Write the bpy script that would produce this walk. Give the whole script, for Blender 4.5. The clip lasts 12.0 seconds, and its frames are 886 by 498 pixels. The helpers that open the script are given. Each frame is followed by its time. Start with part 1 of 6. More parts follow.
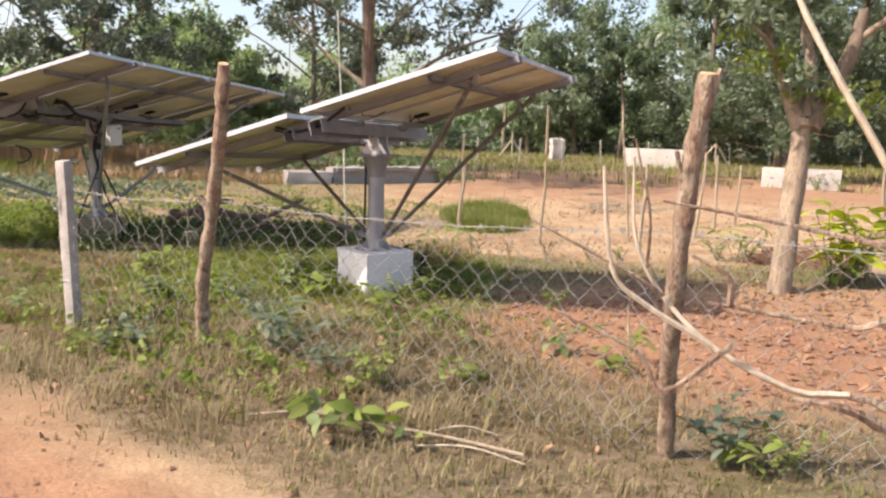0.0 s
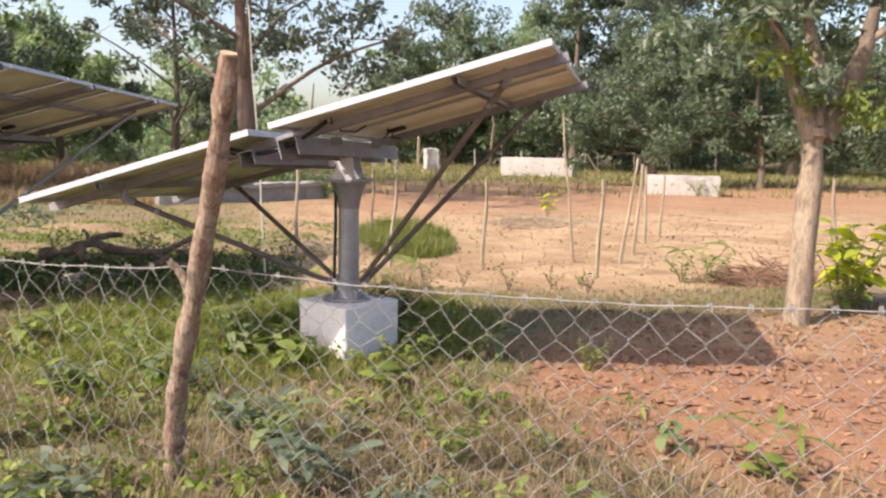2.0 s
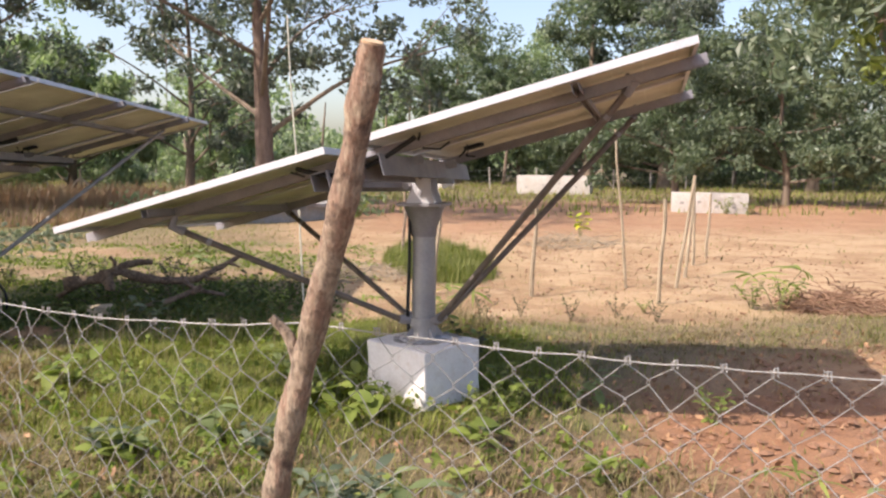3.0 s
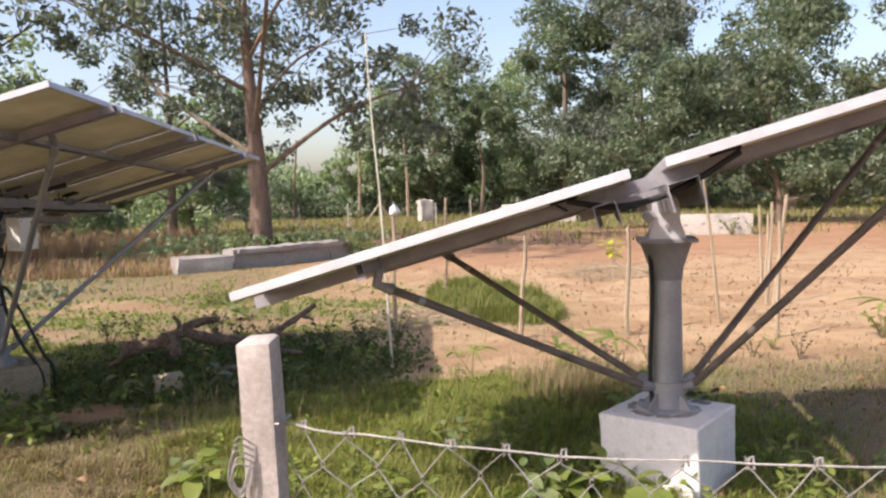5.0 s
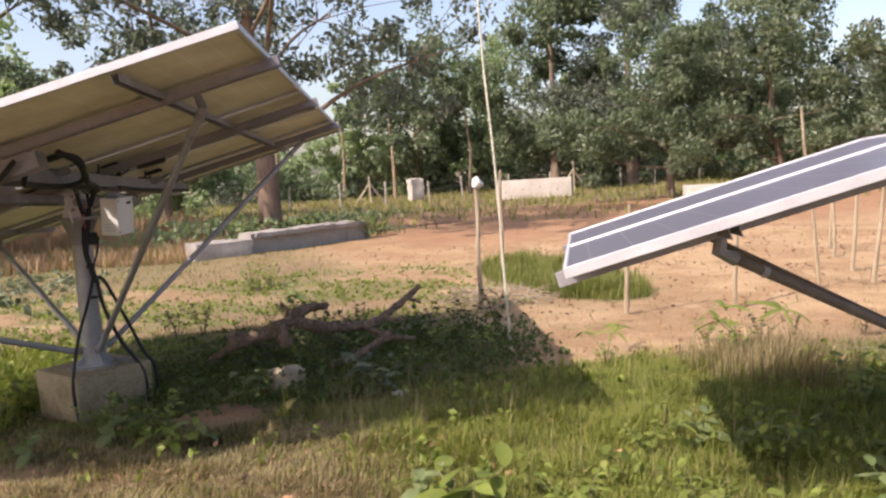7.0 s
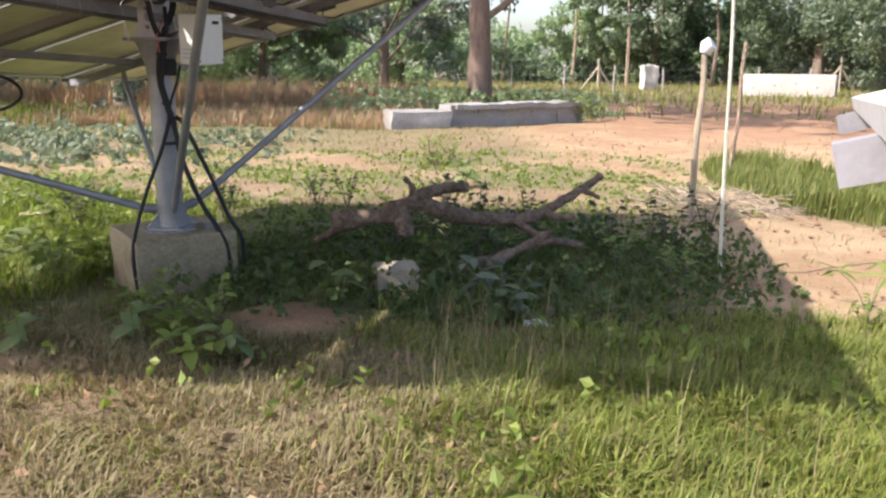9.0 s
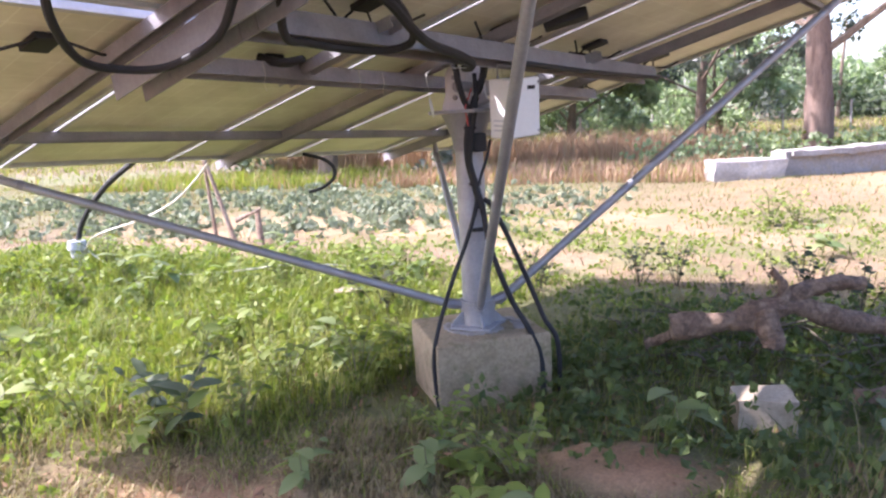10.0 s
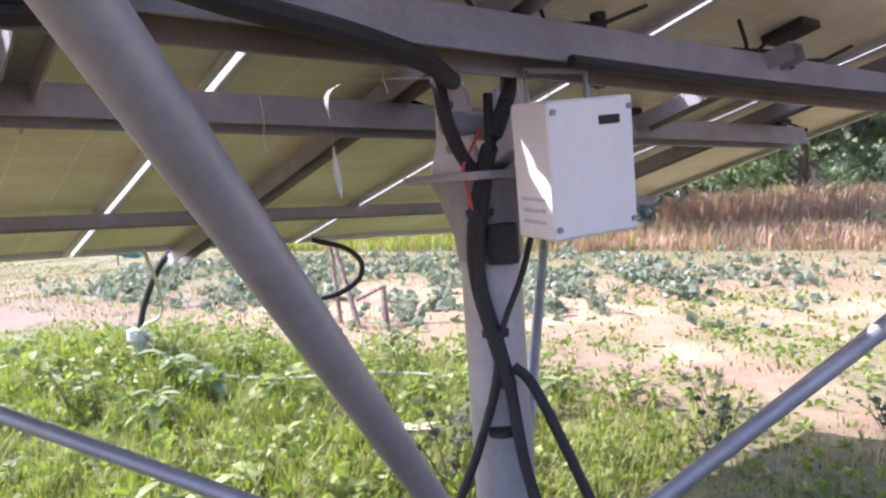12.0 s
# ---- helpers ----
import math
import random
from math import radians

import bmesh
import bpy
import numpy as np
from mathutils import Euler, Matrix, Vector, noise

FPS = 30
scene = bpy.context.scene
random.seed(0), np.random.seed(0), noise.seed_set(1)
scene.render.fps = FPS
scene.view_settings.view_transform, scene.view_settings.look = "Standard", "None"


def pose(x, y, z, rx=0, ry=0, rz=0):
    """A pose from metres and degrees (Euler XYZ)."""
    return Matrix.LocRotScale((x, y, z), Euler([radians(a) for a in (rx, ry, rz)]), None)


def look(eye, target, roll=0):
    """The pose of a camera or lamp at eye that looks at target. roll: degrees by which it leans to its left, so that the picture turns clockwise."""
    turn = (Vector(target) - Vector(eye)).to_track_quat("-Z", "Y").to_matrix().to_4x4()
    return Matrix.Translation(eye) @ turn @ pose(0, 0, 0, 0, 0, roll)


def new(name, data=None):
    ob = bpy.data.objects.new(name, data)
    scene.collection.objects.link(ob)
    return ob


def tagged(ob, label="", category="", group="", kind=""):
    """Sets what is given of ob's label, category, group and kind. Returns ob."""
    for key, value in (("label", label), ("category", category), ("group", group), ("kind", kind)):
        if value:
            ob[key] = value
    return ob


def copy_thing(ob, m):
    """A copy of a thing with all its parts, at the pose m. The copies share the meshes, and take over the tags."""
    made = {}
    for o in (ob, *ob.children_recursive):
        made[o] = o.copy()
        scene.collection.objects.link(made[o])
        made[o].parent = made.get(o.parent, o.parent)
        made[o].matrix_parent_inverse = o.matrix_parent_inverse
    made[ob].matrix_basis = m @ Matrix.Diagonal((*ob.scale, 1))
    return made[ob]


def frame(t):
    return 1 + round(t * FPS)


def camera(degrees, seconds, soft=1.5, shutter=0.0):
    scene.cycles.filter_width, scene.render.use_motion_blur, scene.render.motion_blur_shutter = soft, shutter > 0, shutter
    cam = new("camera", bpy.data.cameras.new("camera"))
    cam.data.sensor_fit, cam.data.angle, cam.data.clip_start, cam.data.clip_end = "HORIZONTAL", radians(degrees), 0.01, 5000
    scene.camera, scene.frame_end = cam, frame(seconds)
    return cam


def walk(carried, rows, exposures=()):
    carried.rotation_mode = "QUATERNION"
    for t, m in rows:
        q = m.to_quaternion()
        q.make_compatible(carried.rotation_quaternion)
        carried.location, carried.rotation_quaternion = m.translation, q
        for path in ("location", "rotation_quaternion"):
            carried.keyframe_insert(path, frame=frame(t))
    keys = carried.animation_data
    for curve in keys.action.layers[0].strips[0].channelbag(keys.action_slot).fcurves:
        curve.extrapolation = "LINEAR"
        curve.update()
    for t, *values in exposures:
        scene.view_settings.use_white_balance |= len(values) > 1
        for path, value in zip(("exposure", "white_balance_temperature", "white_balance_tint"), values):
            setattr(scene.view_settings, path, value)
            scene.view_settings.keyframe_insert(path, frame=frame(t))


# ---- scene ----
cam = camera(59.6, 12.0, soft=2.35)
PATH = [
    (0, (0.212, 1.274, 1.474), (0.149, 3.25, 1.169), 1.6),
    (0.5, (-0.112, 1.512, 1.468), (-0.117, 3.482, 1.124), 0.1),
    (1, (-0.383, 1.926, 1.489), (-0.239, 3.889, 1.132), -1.4),
    (1.5, (-0.647, 2.312, 1.524), (-0.344, 4.259, 1.183), -0.2),
    (2, (-0.842, 2.839, 1.511), (-0.55, 4.798, 1.238), 0.9),
    (2.5, (-1.066, 3.23, 1.503), (-0.763, 5.19, 1.242), 1.1),
    (3, (-1.274, 3.64, 1.506), (-1.0, 5.607, 1.279), 0.5),
    (3.2, (-1.385, 3.8, 1.504), (-1.095, 5.768, 1.296), 0.1),
    (4.8, (-2.445, 4.836, 1.511), (-2.012, 6.782, 1.356), -1.6),
    (5, (-2.625, 4.946, 1.503), (-2.25, 6.905, 1.358), -1.9),
    (5.5, (-3.061, 5.202, 1.514), (-2.849, 7.186, 1.376), -4.3),
    (6, (-3.493, 5.462, 1.503), (-3.397, 7.455, 1.365), -5.5),
    (6.5, (-3.863, 5.738, 1.468), (-3.721, 7.728, 1.337), -5.0),
    (7, (-3.917, 5.925, 1.457), (-3.473, 7.864, 1.257), -3.5),
    (7.2, (-3.88, 6.012, 1.434), (-3.371, 7.932, 1.201), -2.5),
    (8.8, (-3.256, 7.463, 1.138), (-3.135, 9.392, 0.623), 1.3),
    (9, (-3.245, 7.758, 1.126), (-3.37, 9.699, 0.658), 0.3),
    (9.5, (-3.365, 8.315, 1.167), (-3.937, 10.197, 0.807), -3.0),
    (10, (-3.62, 8.744, 1.216), (-4.495, 10.513, 0.889), -3.5),
    (10.5, (-3.852, 9.276, 1.133), (-5.02, 10.877, 0.865), -2.9),
    (11, (-4.019, 9.936, 1.205), (-5.238, 11.515, 1.064), -3.3),
    (11.5, (-4.062, 10.513, 1.218), (-5.327, 12.058, 1.111), -3.6),
    (12, (-4.116, 11.089, 1.235), (-5.45, 12.571, 1.079), -4.2),
]
walk(cam, [(t, look(eye, target, roll)) for t, eye, target, roll in PATH],
     exposures=[(0.0, 1.33, 6850, 17), (4.0, 1.22, 6650, 18), (7.2, 1.19, 6950, 21), (9.0, 1.66, 6250, 15), (9.5, 2.31, 6050, 25), (10.0, 2.4, 5800, 29), (10.5, 2.38, 5800, 31), (12.0, 2.34, 5550, 32)])

# ---- light ----
SUN = Vector((-0.94, -0.32, 1.0)).normalized()      # towards the sun
ELEV = math.asin(SUN.z)
world = bpy.data.worlds.new("sky")
world.use_nodes = True
scene.world = world
wn = world.node_tree
sky = wn.nodes.new("ShaderNodeTexSky")
sky.sky_type, sky.sun_disc = "NISHITA", False
sky.sun_elevation, sky.sun_rotation = ELEV, math.atan2(SUN.x, SUN.y)
sky.air_density, sky.dust_density, sky.ozone_density = 1.0, 2.8, 0.5
wn.nodes["Background"].inputs["Strength"].default_value = 0.116
wn.links.new(sky.outputs[0], wn.nodes["Background"].inputs["Color"])
sun = new("sun", bpy.data.lights.new("sun", "SUN"))
sun.data.energy, sun.data.angle, sun.data.color = 3.05, radians(0.6), (1.0, 0.93, 0.83)
sun.matrix_world = look(SUN * 60, (0, 0, 0))


# ---- materials ----
def shader(name):
    m = bpy.data.materials.new(name)
    m.use_nodes = True
    nt = m.node_tree
    return m, nt, nt.nodes["Principled BSDF"]


def link_ramp(nt, fac, colors, lo=0.3, hi=0.7):
    r = nt.nodes.new("ShaderNodeValToRGB")
    n = len(colors)
    while len(r.color_ramp.elements) < n:
        r.color_ramp.elements.new(0.5)
    for i, c in enumerate(colors):
        e = r.color_ramp.elements[i]
        e.position = lo + (hi - lo) * i / (n - 1)
        e.color = (*c, 1)
    nt.links.new(fac, r.inputs[0])
    return r.outputs[0]


def noise_fac(nt, scale, detail=6, rough=0.6, coords="Object", stretch=None):
    tc = nt.nodes.new("ShaderNodeTexCoord")
    out = tc.outputs[coords]
    if stretch:
        mp = nt.nodes.new("ShaderNodeMapping")
        mp.inputs["Scale"].default_value = stretch
        nt.links.new(out, mp.inputs[0])
        out = mp.outputs[0]
    n = nt.nodes.new("ShaderNodeTexNoise")
    n.inputs["Scale"].default_value, n.inputs["Detail"].default_value = scale, detail
    n.inputs["Roughness"].default_value = rough
    nt.links.new(out, n.inputs["Vector"])
    return n.outputs["Fac"]


def blend(nt, a, b, fac, mode="MIX"):
    mx = nt.nodes.new("ShaderNodeMix")
    mx.data_type, mx.blend_type = "RGBA", mode
    for sock, v in (("Factor_Float", fac), ("A_Color", a), ("B_Color", b)):
        s = next(i for i in mx.inputs if i.identifier == sock)
        if isinstance(v, (int, float)):
            s.default_value = v
        elif isinstance(v, tuple):
            s.default_value = (*v, 1)
        else:
            nt.links.new(v, s)
    return next(o for o in mx.outputs if o.identifier == "Result_Color")


def add_bump(nt, bsdf, fac, strength, dist):
    b = nt.nodes.new("ShaderNodeBump")
    b.inputs["Strength"].default_value, b.inputs["Distance"].default_value = strength, dist
    nt.links.new(fac, b.inputs["Height"])
    nt.links.new(b.outputs[0], bsdf.inputs["Normal"])


def surface(name, colors, scale=4.0, fine=40.0, rough=0.8, metal=0.0, bump=0.3, dist=0.01, stretch=None, dirt=None, grain=0.25):
    """Two scales of colour variation and a fine relief."""
    m, nt, b = shader(name)
    big = noise_fac(nt, scale, stretch=stretch)
    small = noise_fac(nt, fine, stretch=stretch)
    col = link_ramp(nt, big, colors)
    lo, hi = 1 - grain, 1 + grain * 0.6
    col = blend(nt, col, link_ramp(nt, small, [(lo, lo, lo), (hi, hi, hi)], 0.3, 0.7), 1.0, "MULTIPLY")
    if dirt:
        spots = link_ramp(nt, noise_fac(nt, scale * 2.7, 8, 0.7), [(0, 0, 0), (1, 1, 1)], 0.52, 0.7)
        col = blend(nt, col, dirt, spots)
    nt.links.new(col, b.inputs["Base Color"])
    b.inputs["Roughness"].default_value, b.inputs["Metallic"].default_value = rough, metal
    add_bump(nt, b, small, bump, dist)
    return m


def foliage(name, colors, through_color=None, rough=0.55, gloss=0.2):
    """Leaves that vary from one to the next and let some light through."""
    m, nt, b = shader(name)
    geo = nt.nodes.new("ShaderNodeNewGeometry")
    info = nt.nodes.new("ShaderNodeObjectInfo")
    ad = nt.nodes.new("ShaderNodeMath")
    ad.operation = "ADD"
    nt.links.new(geo.outputs["Random Per Island"], ad.inputs[0])
    nt.links.new(info.outputs["Random"], ad.inputs[1])
    fr = nt.nodes.new("ShaderNodeMath")
    fr.operation = "FRACT"
    nt.links.new(ad.outputs[0], fr.inputs[0])
    col = link_ramp(nt, fr.outputs[0], colors, 0.0, 1.0)
    nt.links.new(col, b.inputs["Base Color"])
    b.inputs["Roughness"].default_value = rough
    b.inputs["Specular IOR Level"].default_value = gloss
    tr = nt.nodes.new("ShaderNodeBsdfTranslucent")
    bright = blend(nt, col, through_color or (1.5, 1.7, 0.7), 1.0, "MULTIPLY")
    nt.links.new(bright, tr.inputs["Color"])
    mx = nt.nodes.new("ShaderNodeMixShader")
    mx.inputs[0].default_value = 0.42 if gloss > 0.3 else 0.3
    nt.links.new(b.outputs[0], mx.inputs[1])
    nt.links.new(tr.outputs[0], mx.inputs[2])
    nt.links.new(mx.outputs[0], nt.nodes["Material Output"].inputs[0])
    return m


M_GALV = surface("galvanised_steel", [(0.289, 0.289, 0.306), (0.391, 0.391, 0.408)], 5, 60, 0.5, 0.45, 0.1, 0.002, grain=0.1)
M_STEEL = surface("dull_steel", [(0.215, 0.207, 0.226), (0.325, 0.315, 0.332)], 6, 80, 0.55, 0.35, 0.12, 0.002, grain=0.12)
M_ALU = surface("aluminium_frame", [(0.46, 0.46, 0.48), (0.58, 0.58, 0.6)], 6, 90, 0.45, 0.25, 0.05, 0.001, grain=0.06)
M_WIRE = surface("fence_wire", [(0.24, 0.232, 0.22), (0.42, 0.405, 0.38)], 8, 120, 0.55, 0.35, 0.1, 0.001)
M_BLOCKW = surface("white_concrete", [(0.68, 0.65, 0.64), (0.79, 0.765, 0.76)], 5, 60, 0.85, 0, 0.35, 0.006, dirt=(0.6, 0.54, 0.5), grain=0.1)
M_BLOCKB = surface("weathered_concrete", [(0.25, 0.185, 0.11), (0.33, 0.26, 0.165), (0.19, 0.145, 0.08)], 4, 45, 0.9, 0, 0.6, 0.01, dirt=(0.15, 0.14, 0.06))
M_POST = surface("cement_post", [(0.3, 0.262, 0.235), (0.47, 0.43, 0.395)], 6, 70, 0.85, 0, 0.4, 0.006, dirt=(0.33, 0.3, 0.24))
M_WOOD = surface("grey_wood", [(0.15, 0.11, 0.078), (0.39, 0.305, 0.22), (0.26, 0.16, 0.11), (0.48, 0.385, 0.275)], 6, 45, 0.9, 0, 1.0, 0.02, stretch=(2.2, 2.2, 0.7), dirt=(0.085, 0.055, 0.04), grain=0.45)
M_WOODCUT = surface("cut_wood", [(0.5, 0.36, 0.22), (0.42, 0.28, 0.16)], 8, 90, 0.8, 0, 0.3, 0.004)
M_PALEWOOD = surface("pale_wood", [(0.336, 0.272, 0.192), (0.48, 0.416, 0.32)], 6, 60, 0.8, 0, 0.4, 0.006, stretch=(2, 2, 0.5))
M_STICK = surface("stick_wood", [(0.24, 0.184, 0.12), (0.384, 0.32, 0.232)], 7, 60, 0.85, 0, 0.4, 0.004, stretch=(3, 3, 0.5))
M_BARK = surface("tree_bark", [(0.13, 0.1, 0.075), (0.24, 0.18, 0.13)], 3, 22, 0.9, 0, 0.9, 0.03, stretch=(2, 2, 0.45))
M_BARKRED = surface("reddish_bark", [(0.12, 0.078, 0.06), (0.21, 0.145, 0.11), (0.1, 0.072, 0.06)], 3, 18, 0.9, 0, 0.9, 0.03, stretch=(2, 2, 0.4))
M_BARKPALE = surface("pale_bark", [(0.14, 0.1, 0.07), (0.34, 0.26, 0.18), (0.11, 0.08, 0.058)], 5, 30, 0.85, 0, 0.7, 0.012, stretch=(2, 2, 0.6), dirt=(0.2, 0.14, 0.1))
M_LOG = surface("log_bark", [(0.08, 0.05, 0.035), (0.22, 0.15, 0.1), (0.12, 0.075, 0.05), (0.27, 0.2, 0.14)], 8, 40, 0.9, 0, 1.0, 0.015, dirt=(0.06, 0.042, 0.032), grain=0.4)
M_BLACK = surface("black_cable", [(0.008, 0.008, 0.009), (0.018, 0.018, 0.02)], 6, 80, 0.7, 0, 0.1, 0.001)
M_WHITE = surface("white_plastic", [(0.699, 0.699, 0.672), (0.754, 0.754, 0.736)], 4, 60, 0.5, 0, 0.05, 0.001, grain=0.04)
M_GREYP = surface("grey_plastic", [(0.4, 0.42, 0.46), (0.5, 0.52, 0.55)], 5, 60, 0.5, 0, 0.05, 0.001)
M_TANK = surface("whitewashed_concrete", [(0.42, 0.385, 0.345), (0.54, 0.505, 0.465)], 1.2, 20, 0.85, 0, 0.3, 0.01, dirt=(0.4, 0.33, 0.27))
M_STONE = surface("rubble_stone", [(0.33, 0.265, 0.18), (0.43, 0.36, 0.26)], 5, 50, 0.9, 0, 0.5, 0.01)
M_GREYSTONE = surface("grey_concrete", [(0.23, 0.212, 0.2), (0.33, 0.312, 0.295)], 1.5, 18, 0.9, 0, 0.4, 0.02, dirt=(0.28, 0.24, 0.18))
M_SOIL = surface("red_soil", [(0.2, 0.1, 0.058), (0.29, 0.165, 0.1)], 5, 50, 0.95, 0, 0.6, 0.02)
M_RED = surface("red_wire", [(0.5, 0.06, 0.06), (0.55, 0.1, 0.08)], 5, 50, 0.5)
M_TEAL = surface("teal_cloth", [(0.02, 0.14, 0.135), (0.03, 0.19, 0.18)], 4, 50, 0.8)
M_HOSE = surface("pale_hose", [(0.5, 0.48, 0.38), (0.6, 0.58, 0.48)], 5, 60, 0.6)
M_LEAFDRY = surface("dry_leaf", [(0.2, 0.11, 0.06), (0.4, 0.24, 0.13)], 3, 30, 0.8, 0, 0.2, 0.003)

# tree leaf colours lightened and greyed to carry distance haze, the third one most
M_TREE_DARK = foliage("dark_tree_leaves", [(0.075, 0.092, 0.075), (0.125, 0.145, 0.118), (0.19, 0.21, 0.17)], (1.15, 1.35, 0.85), rough=0.4, gloss=0.5)
M_TREE_MID = foliage("green_tree_leaves", [(0.08, 0.108, 0.07), (0.132, 0.168, 0.104), (0.19, 0.228, 0.14)], (1.15, 1.35, 0.85), rough=0.4, gloss=0.45)
M_TREE_HAZED = foliage("haze_paled_leaves", [(0.18, 0.235, 0.14), (0.25, 0.305, 0.18), (0.3, 0.35, 0.21)], (1.2, 1.4, 0.85), rough=0.45, gloss=0.4)
M_LEAF_YG = foliage("yellow_green_leaves", [(0.13, 0.175, 0.05), (0.22, 0.25, 0.07), (0.17, 0.21, 0.06)])
M_LEAF_WEED = foliage("weed_leaves", [(0.085, 0.115, 0.028), (0.18, 0.225, 0.052), (0.135, 0.175, 0.042), (0.235, 0.265, 0.075)])
M_LEAF_BLUE = foliage("blue_green_leaves", [(0.16, 0.19, 0.115), (0.215, 0.25, 0.165), (0.19, 0.21, 0.13), (0.25, 0.275, 0.19)], (1.1, 1.2, 1.0))
# weed leaves with the array's shade darkened into their colour
M_LEAF_SHADED = foliage("shade_darkened_leaves", [(0.052, 0.074, 0.028), (0.098, 0.126, 0.044), (0.07, 0.095, 0.036)])
M_RUSTED = surface("rusted_steel", [(0.1, 0.082, 0.072), (0.19, 0.155, 0.135)], 9, 70, 0.65, 0.2, 0.2, 0.002, grain=0.2)
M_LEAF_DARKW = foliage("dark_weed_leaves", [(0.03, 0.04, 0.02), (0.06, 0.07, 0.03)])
M_GRASS_G = foliage("green_grass", [(0.062, 0.082, 0.02), (0.125, 0.152, 0.038), (0.185, 0.2, 0.058), (0.225, 0.2, 0.09)])
M_GRASS_D = foliage("dry_grass", [(0.1, 0.08, 0.042), (0.2, 0.163, 0.085), (0.32, 0.262, 0.15), (0.24, 0.208, 0.1)], (1.2, 1.1, 0.8))
M_GRASS_L = foliage("lush_grass", [(0.08, 0.105, 0.02), (0.15, 0.185, 0.035), (0.21, 0.235, 0.055), (0.26, 0.25, 0.08)])
M_GRASS_R = foliage("russet_grass", [(0.29, 0.19, 0.12), (0.37, 0.255, 0.165), (0.32, 0.26, 0.145)], (1.2, 1.0, 0.8))


def ground_material():
    m, nt, b = shader("dirt_and_litter")
    sand = link_ramp(nt, noise_fac(nt, 0.7, 8, 0.65), [(0.33, 0.21, 0.112), (0.43, 0.3, 0.17), (0.3, 0.185, 0.096), (0.37, 0.26, 0.142)])
    red = link_ramp(nt, noise_fac(nt, 1.7, 8, 0.65), [(0.215, 0.088, 0.042), (0.31, 0.155, 0.08), (0.25, 0.115, 0.06)])
    litter = link_ramp(nt, noise_fac(nt, 9, 10, 0.7), [(0.06, 0.042, 0.024), (0.19, 0.135, 0.08), (0.1, 0.075, 0.036), (0.24, 0.18, 0.11)])
    cols = {}
    for zone in ("red", "grassy", "herby"):
        a = nt.nodes.new("ShaderNodeAttribute")
        a.attribute_name = zone
        cols[zone] = a.outputs["Fac"]
    col = blend(nt, sand, red, cols["red"])
    col = blend(nt, col, litter, cols["grassy"])
    herb = link_ramp(nt, noise_fac(nt, 14, 10, 0.7), [(0.075, 0.085, 0.024), (0.13, 0.135, 0.046), (0.17, 0.148, 0.068)])
    col = blend(nt, col, herb, cols["herby"])
    grain = link_ramp(nt, noise_fac(nt, 60, 8, 0.7), [(0.62, 0.62, 0.62), (1.2, 1.2, 1.2)], 0.3, 0.7)
    col = blend(nt, col, grain, 1.0, "MULTIPLY")
    nt.links.new(col, b.inputs["Base Color"])
    b.inputs["Roughness"].default_value = 0.95
    add_bump(nt, b, noise_fac(nt, 28, 10, 0.7), 0.6, 0.03)
    return m


def cell_material():
    """Dark blue cells with pale lines between them, in the module's own metres."""
    m, nt, b = shader("solar_cells")
    tc = nt.nodes.new("ShaderNodeTexCoord")
    br = nt.nodes.new("ShaderNodeTexBrick")
    br.offset, br.inputs["Scale"].default_value = 0.0, 1.0
    br.inputs["Brick Width"].default_value, br.inputs["Row Height"].default_value = 0.158, 0.158
    br.inputs["Mortar Size"].default_value = 0.003
    br.inputs["Color1"].default_value = br.inputs["Color2"].default_value = (0.1, 0.095, 0.12, 1)
    br.inputs["Mortar"].default_value = (0.19, 0.185, 0.21, 1)
    nt.links.new(tc.outputs["Object"], br.inputs["Vector"])
    nt.links.new(br.outputs["Color"], b.inputs["Base Color"])
    b.inputs["Roughness"].default_value = 0.38
    b.inputs["Coat Weight"].default_value = 0.1
    return m


def back_material():
    """Cream backsheet; light coming through between the cells is painted as paler lines."""
    m, nt, b = shader("module_backsheet")
    tc = nt.nodes.new("ShaderNodeTexCoord")
    br = nt.nodes.new("ShaderNodeTexBrick")
    br.offset, br.inputs["Scale"].default_value = 0.0, 1.0
    br.inputs["Brick Width"].default_value, br.inputs["Row Height"].default_value = 0.158, 0.158
    br.inputs["Mortar Size"].default_value = 0.0035
    br.inputs["Color1"].default_value = br.inputs["Color2"].default_value = (0.76, 0.735, 0.645, 1)
    br.inputs["Mortar"].default_value = (0.86, 0.85, 0.77, 1)
    nt.links.new(tc.outputs["Object"], br.inputs["Vector"])
    dirt = link_ramp(nt, noise_fac(nt, 2.2, 8, 0.65), [(0.68, 0.66, 0.58), (1.05, 1.05, 1.0)])
    col = blend(nt, br.outputs["Color"], dirt, 1.0, "MULTIPLY")
    nt.links.new(col, b.inputs["Base Color"])
    b.inputs["Roughness"].default_value = 0.5
    return m


M_GROUND, M_CELL, M_BACK = ground_material(), cell_material(), back_material()


# ---- building blocks ----
ORIGIN = {}
rng = np.random.default_rng(7)


def ground_z(x, y):
    """Height of the ground: level by the fence, falling gently beyond it."""
    base = np.interp(y, [-5, 6, 10, 12.5, 15, 45, 80], [0.0, 0.0, -0.13, -0.31, -0.33, -0.52, -0.52])
    base = base + 0.29 * np.exp(-((x + 10.9) / 1.7) ** 2 - ((y - 14.1) / 1.0) ** 2)
    return base + 0.018 * np.sin(x * 1.7 + 0.6 * y) + 0.015 * np.sin(y * 2.3 - x)


def gz(x, y):
    return float(ground_z(np.float64(x), np.float64(y)))


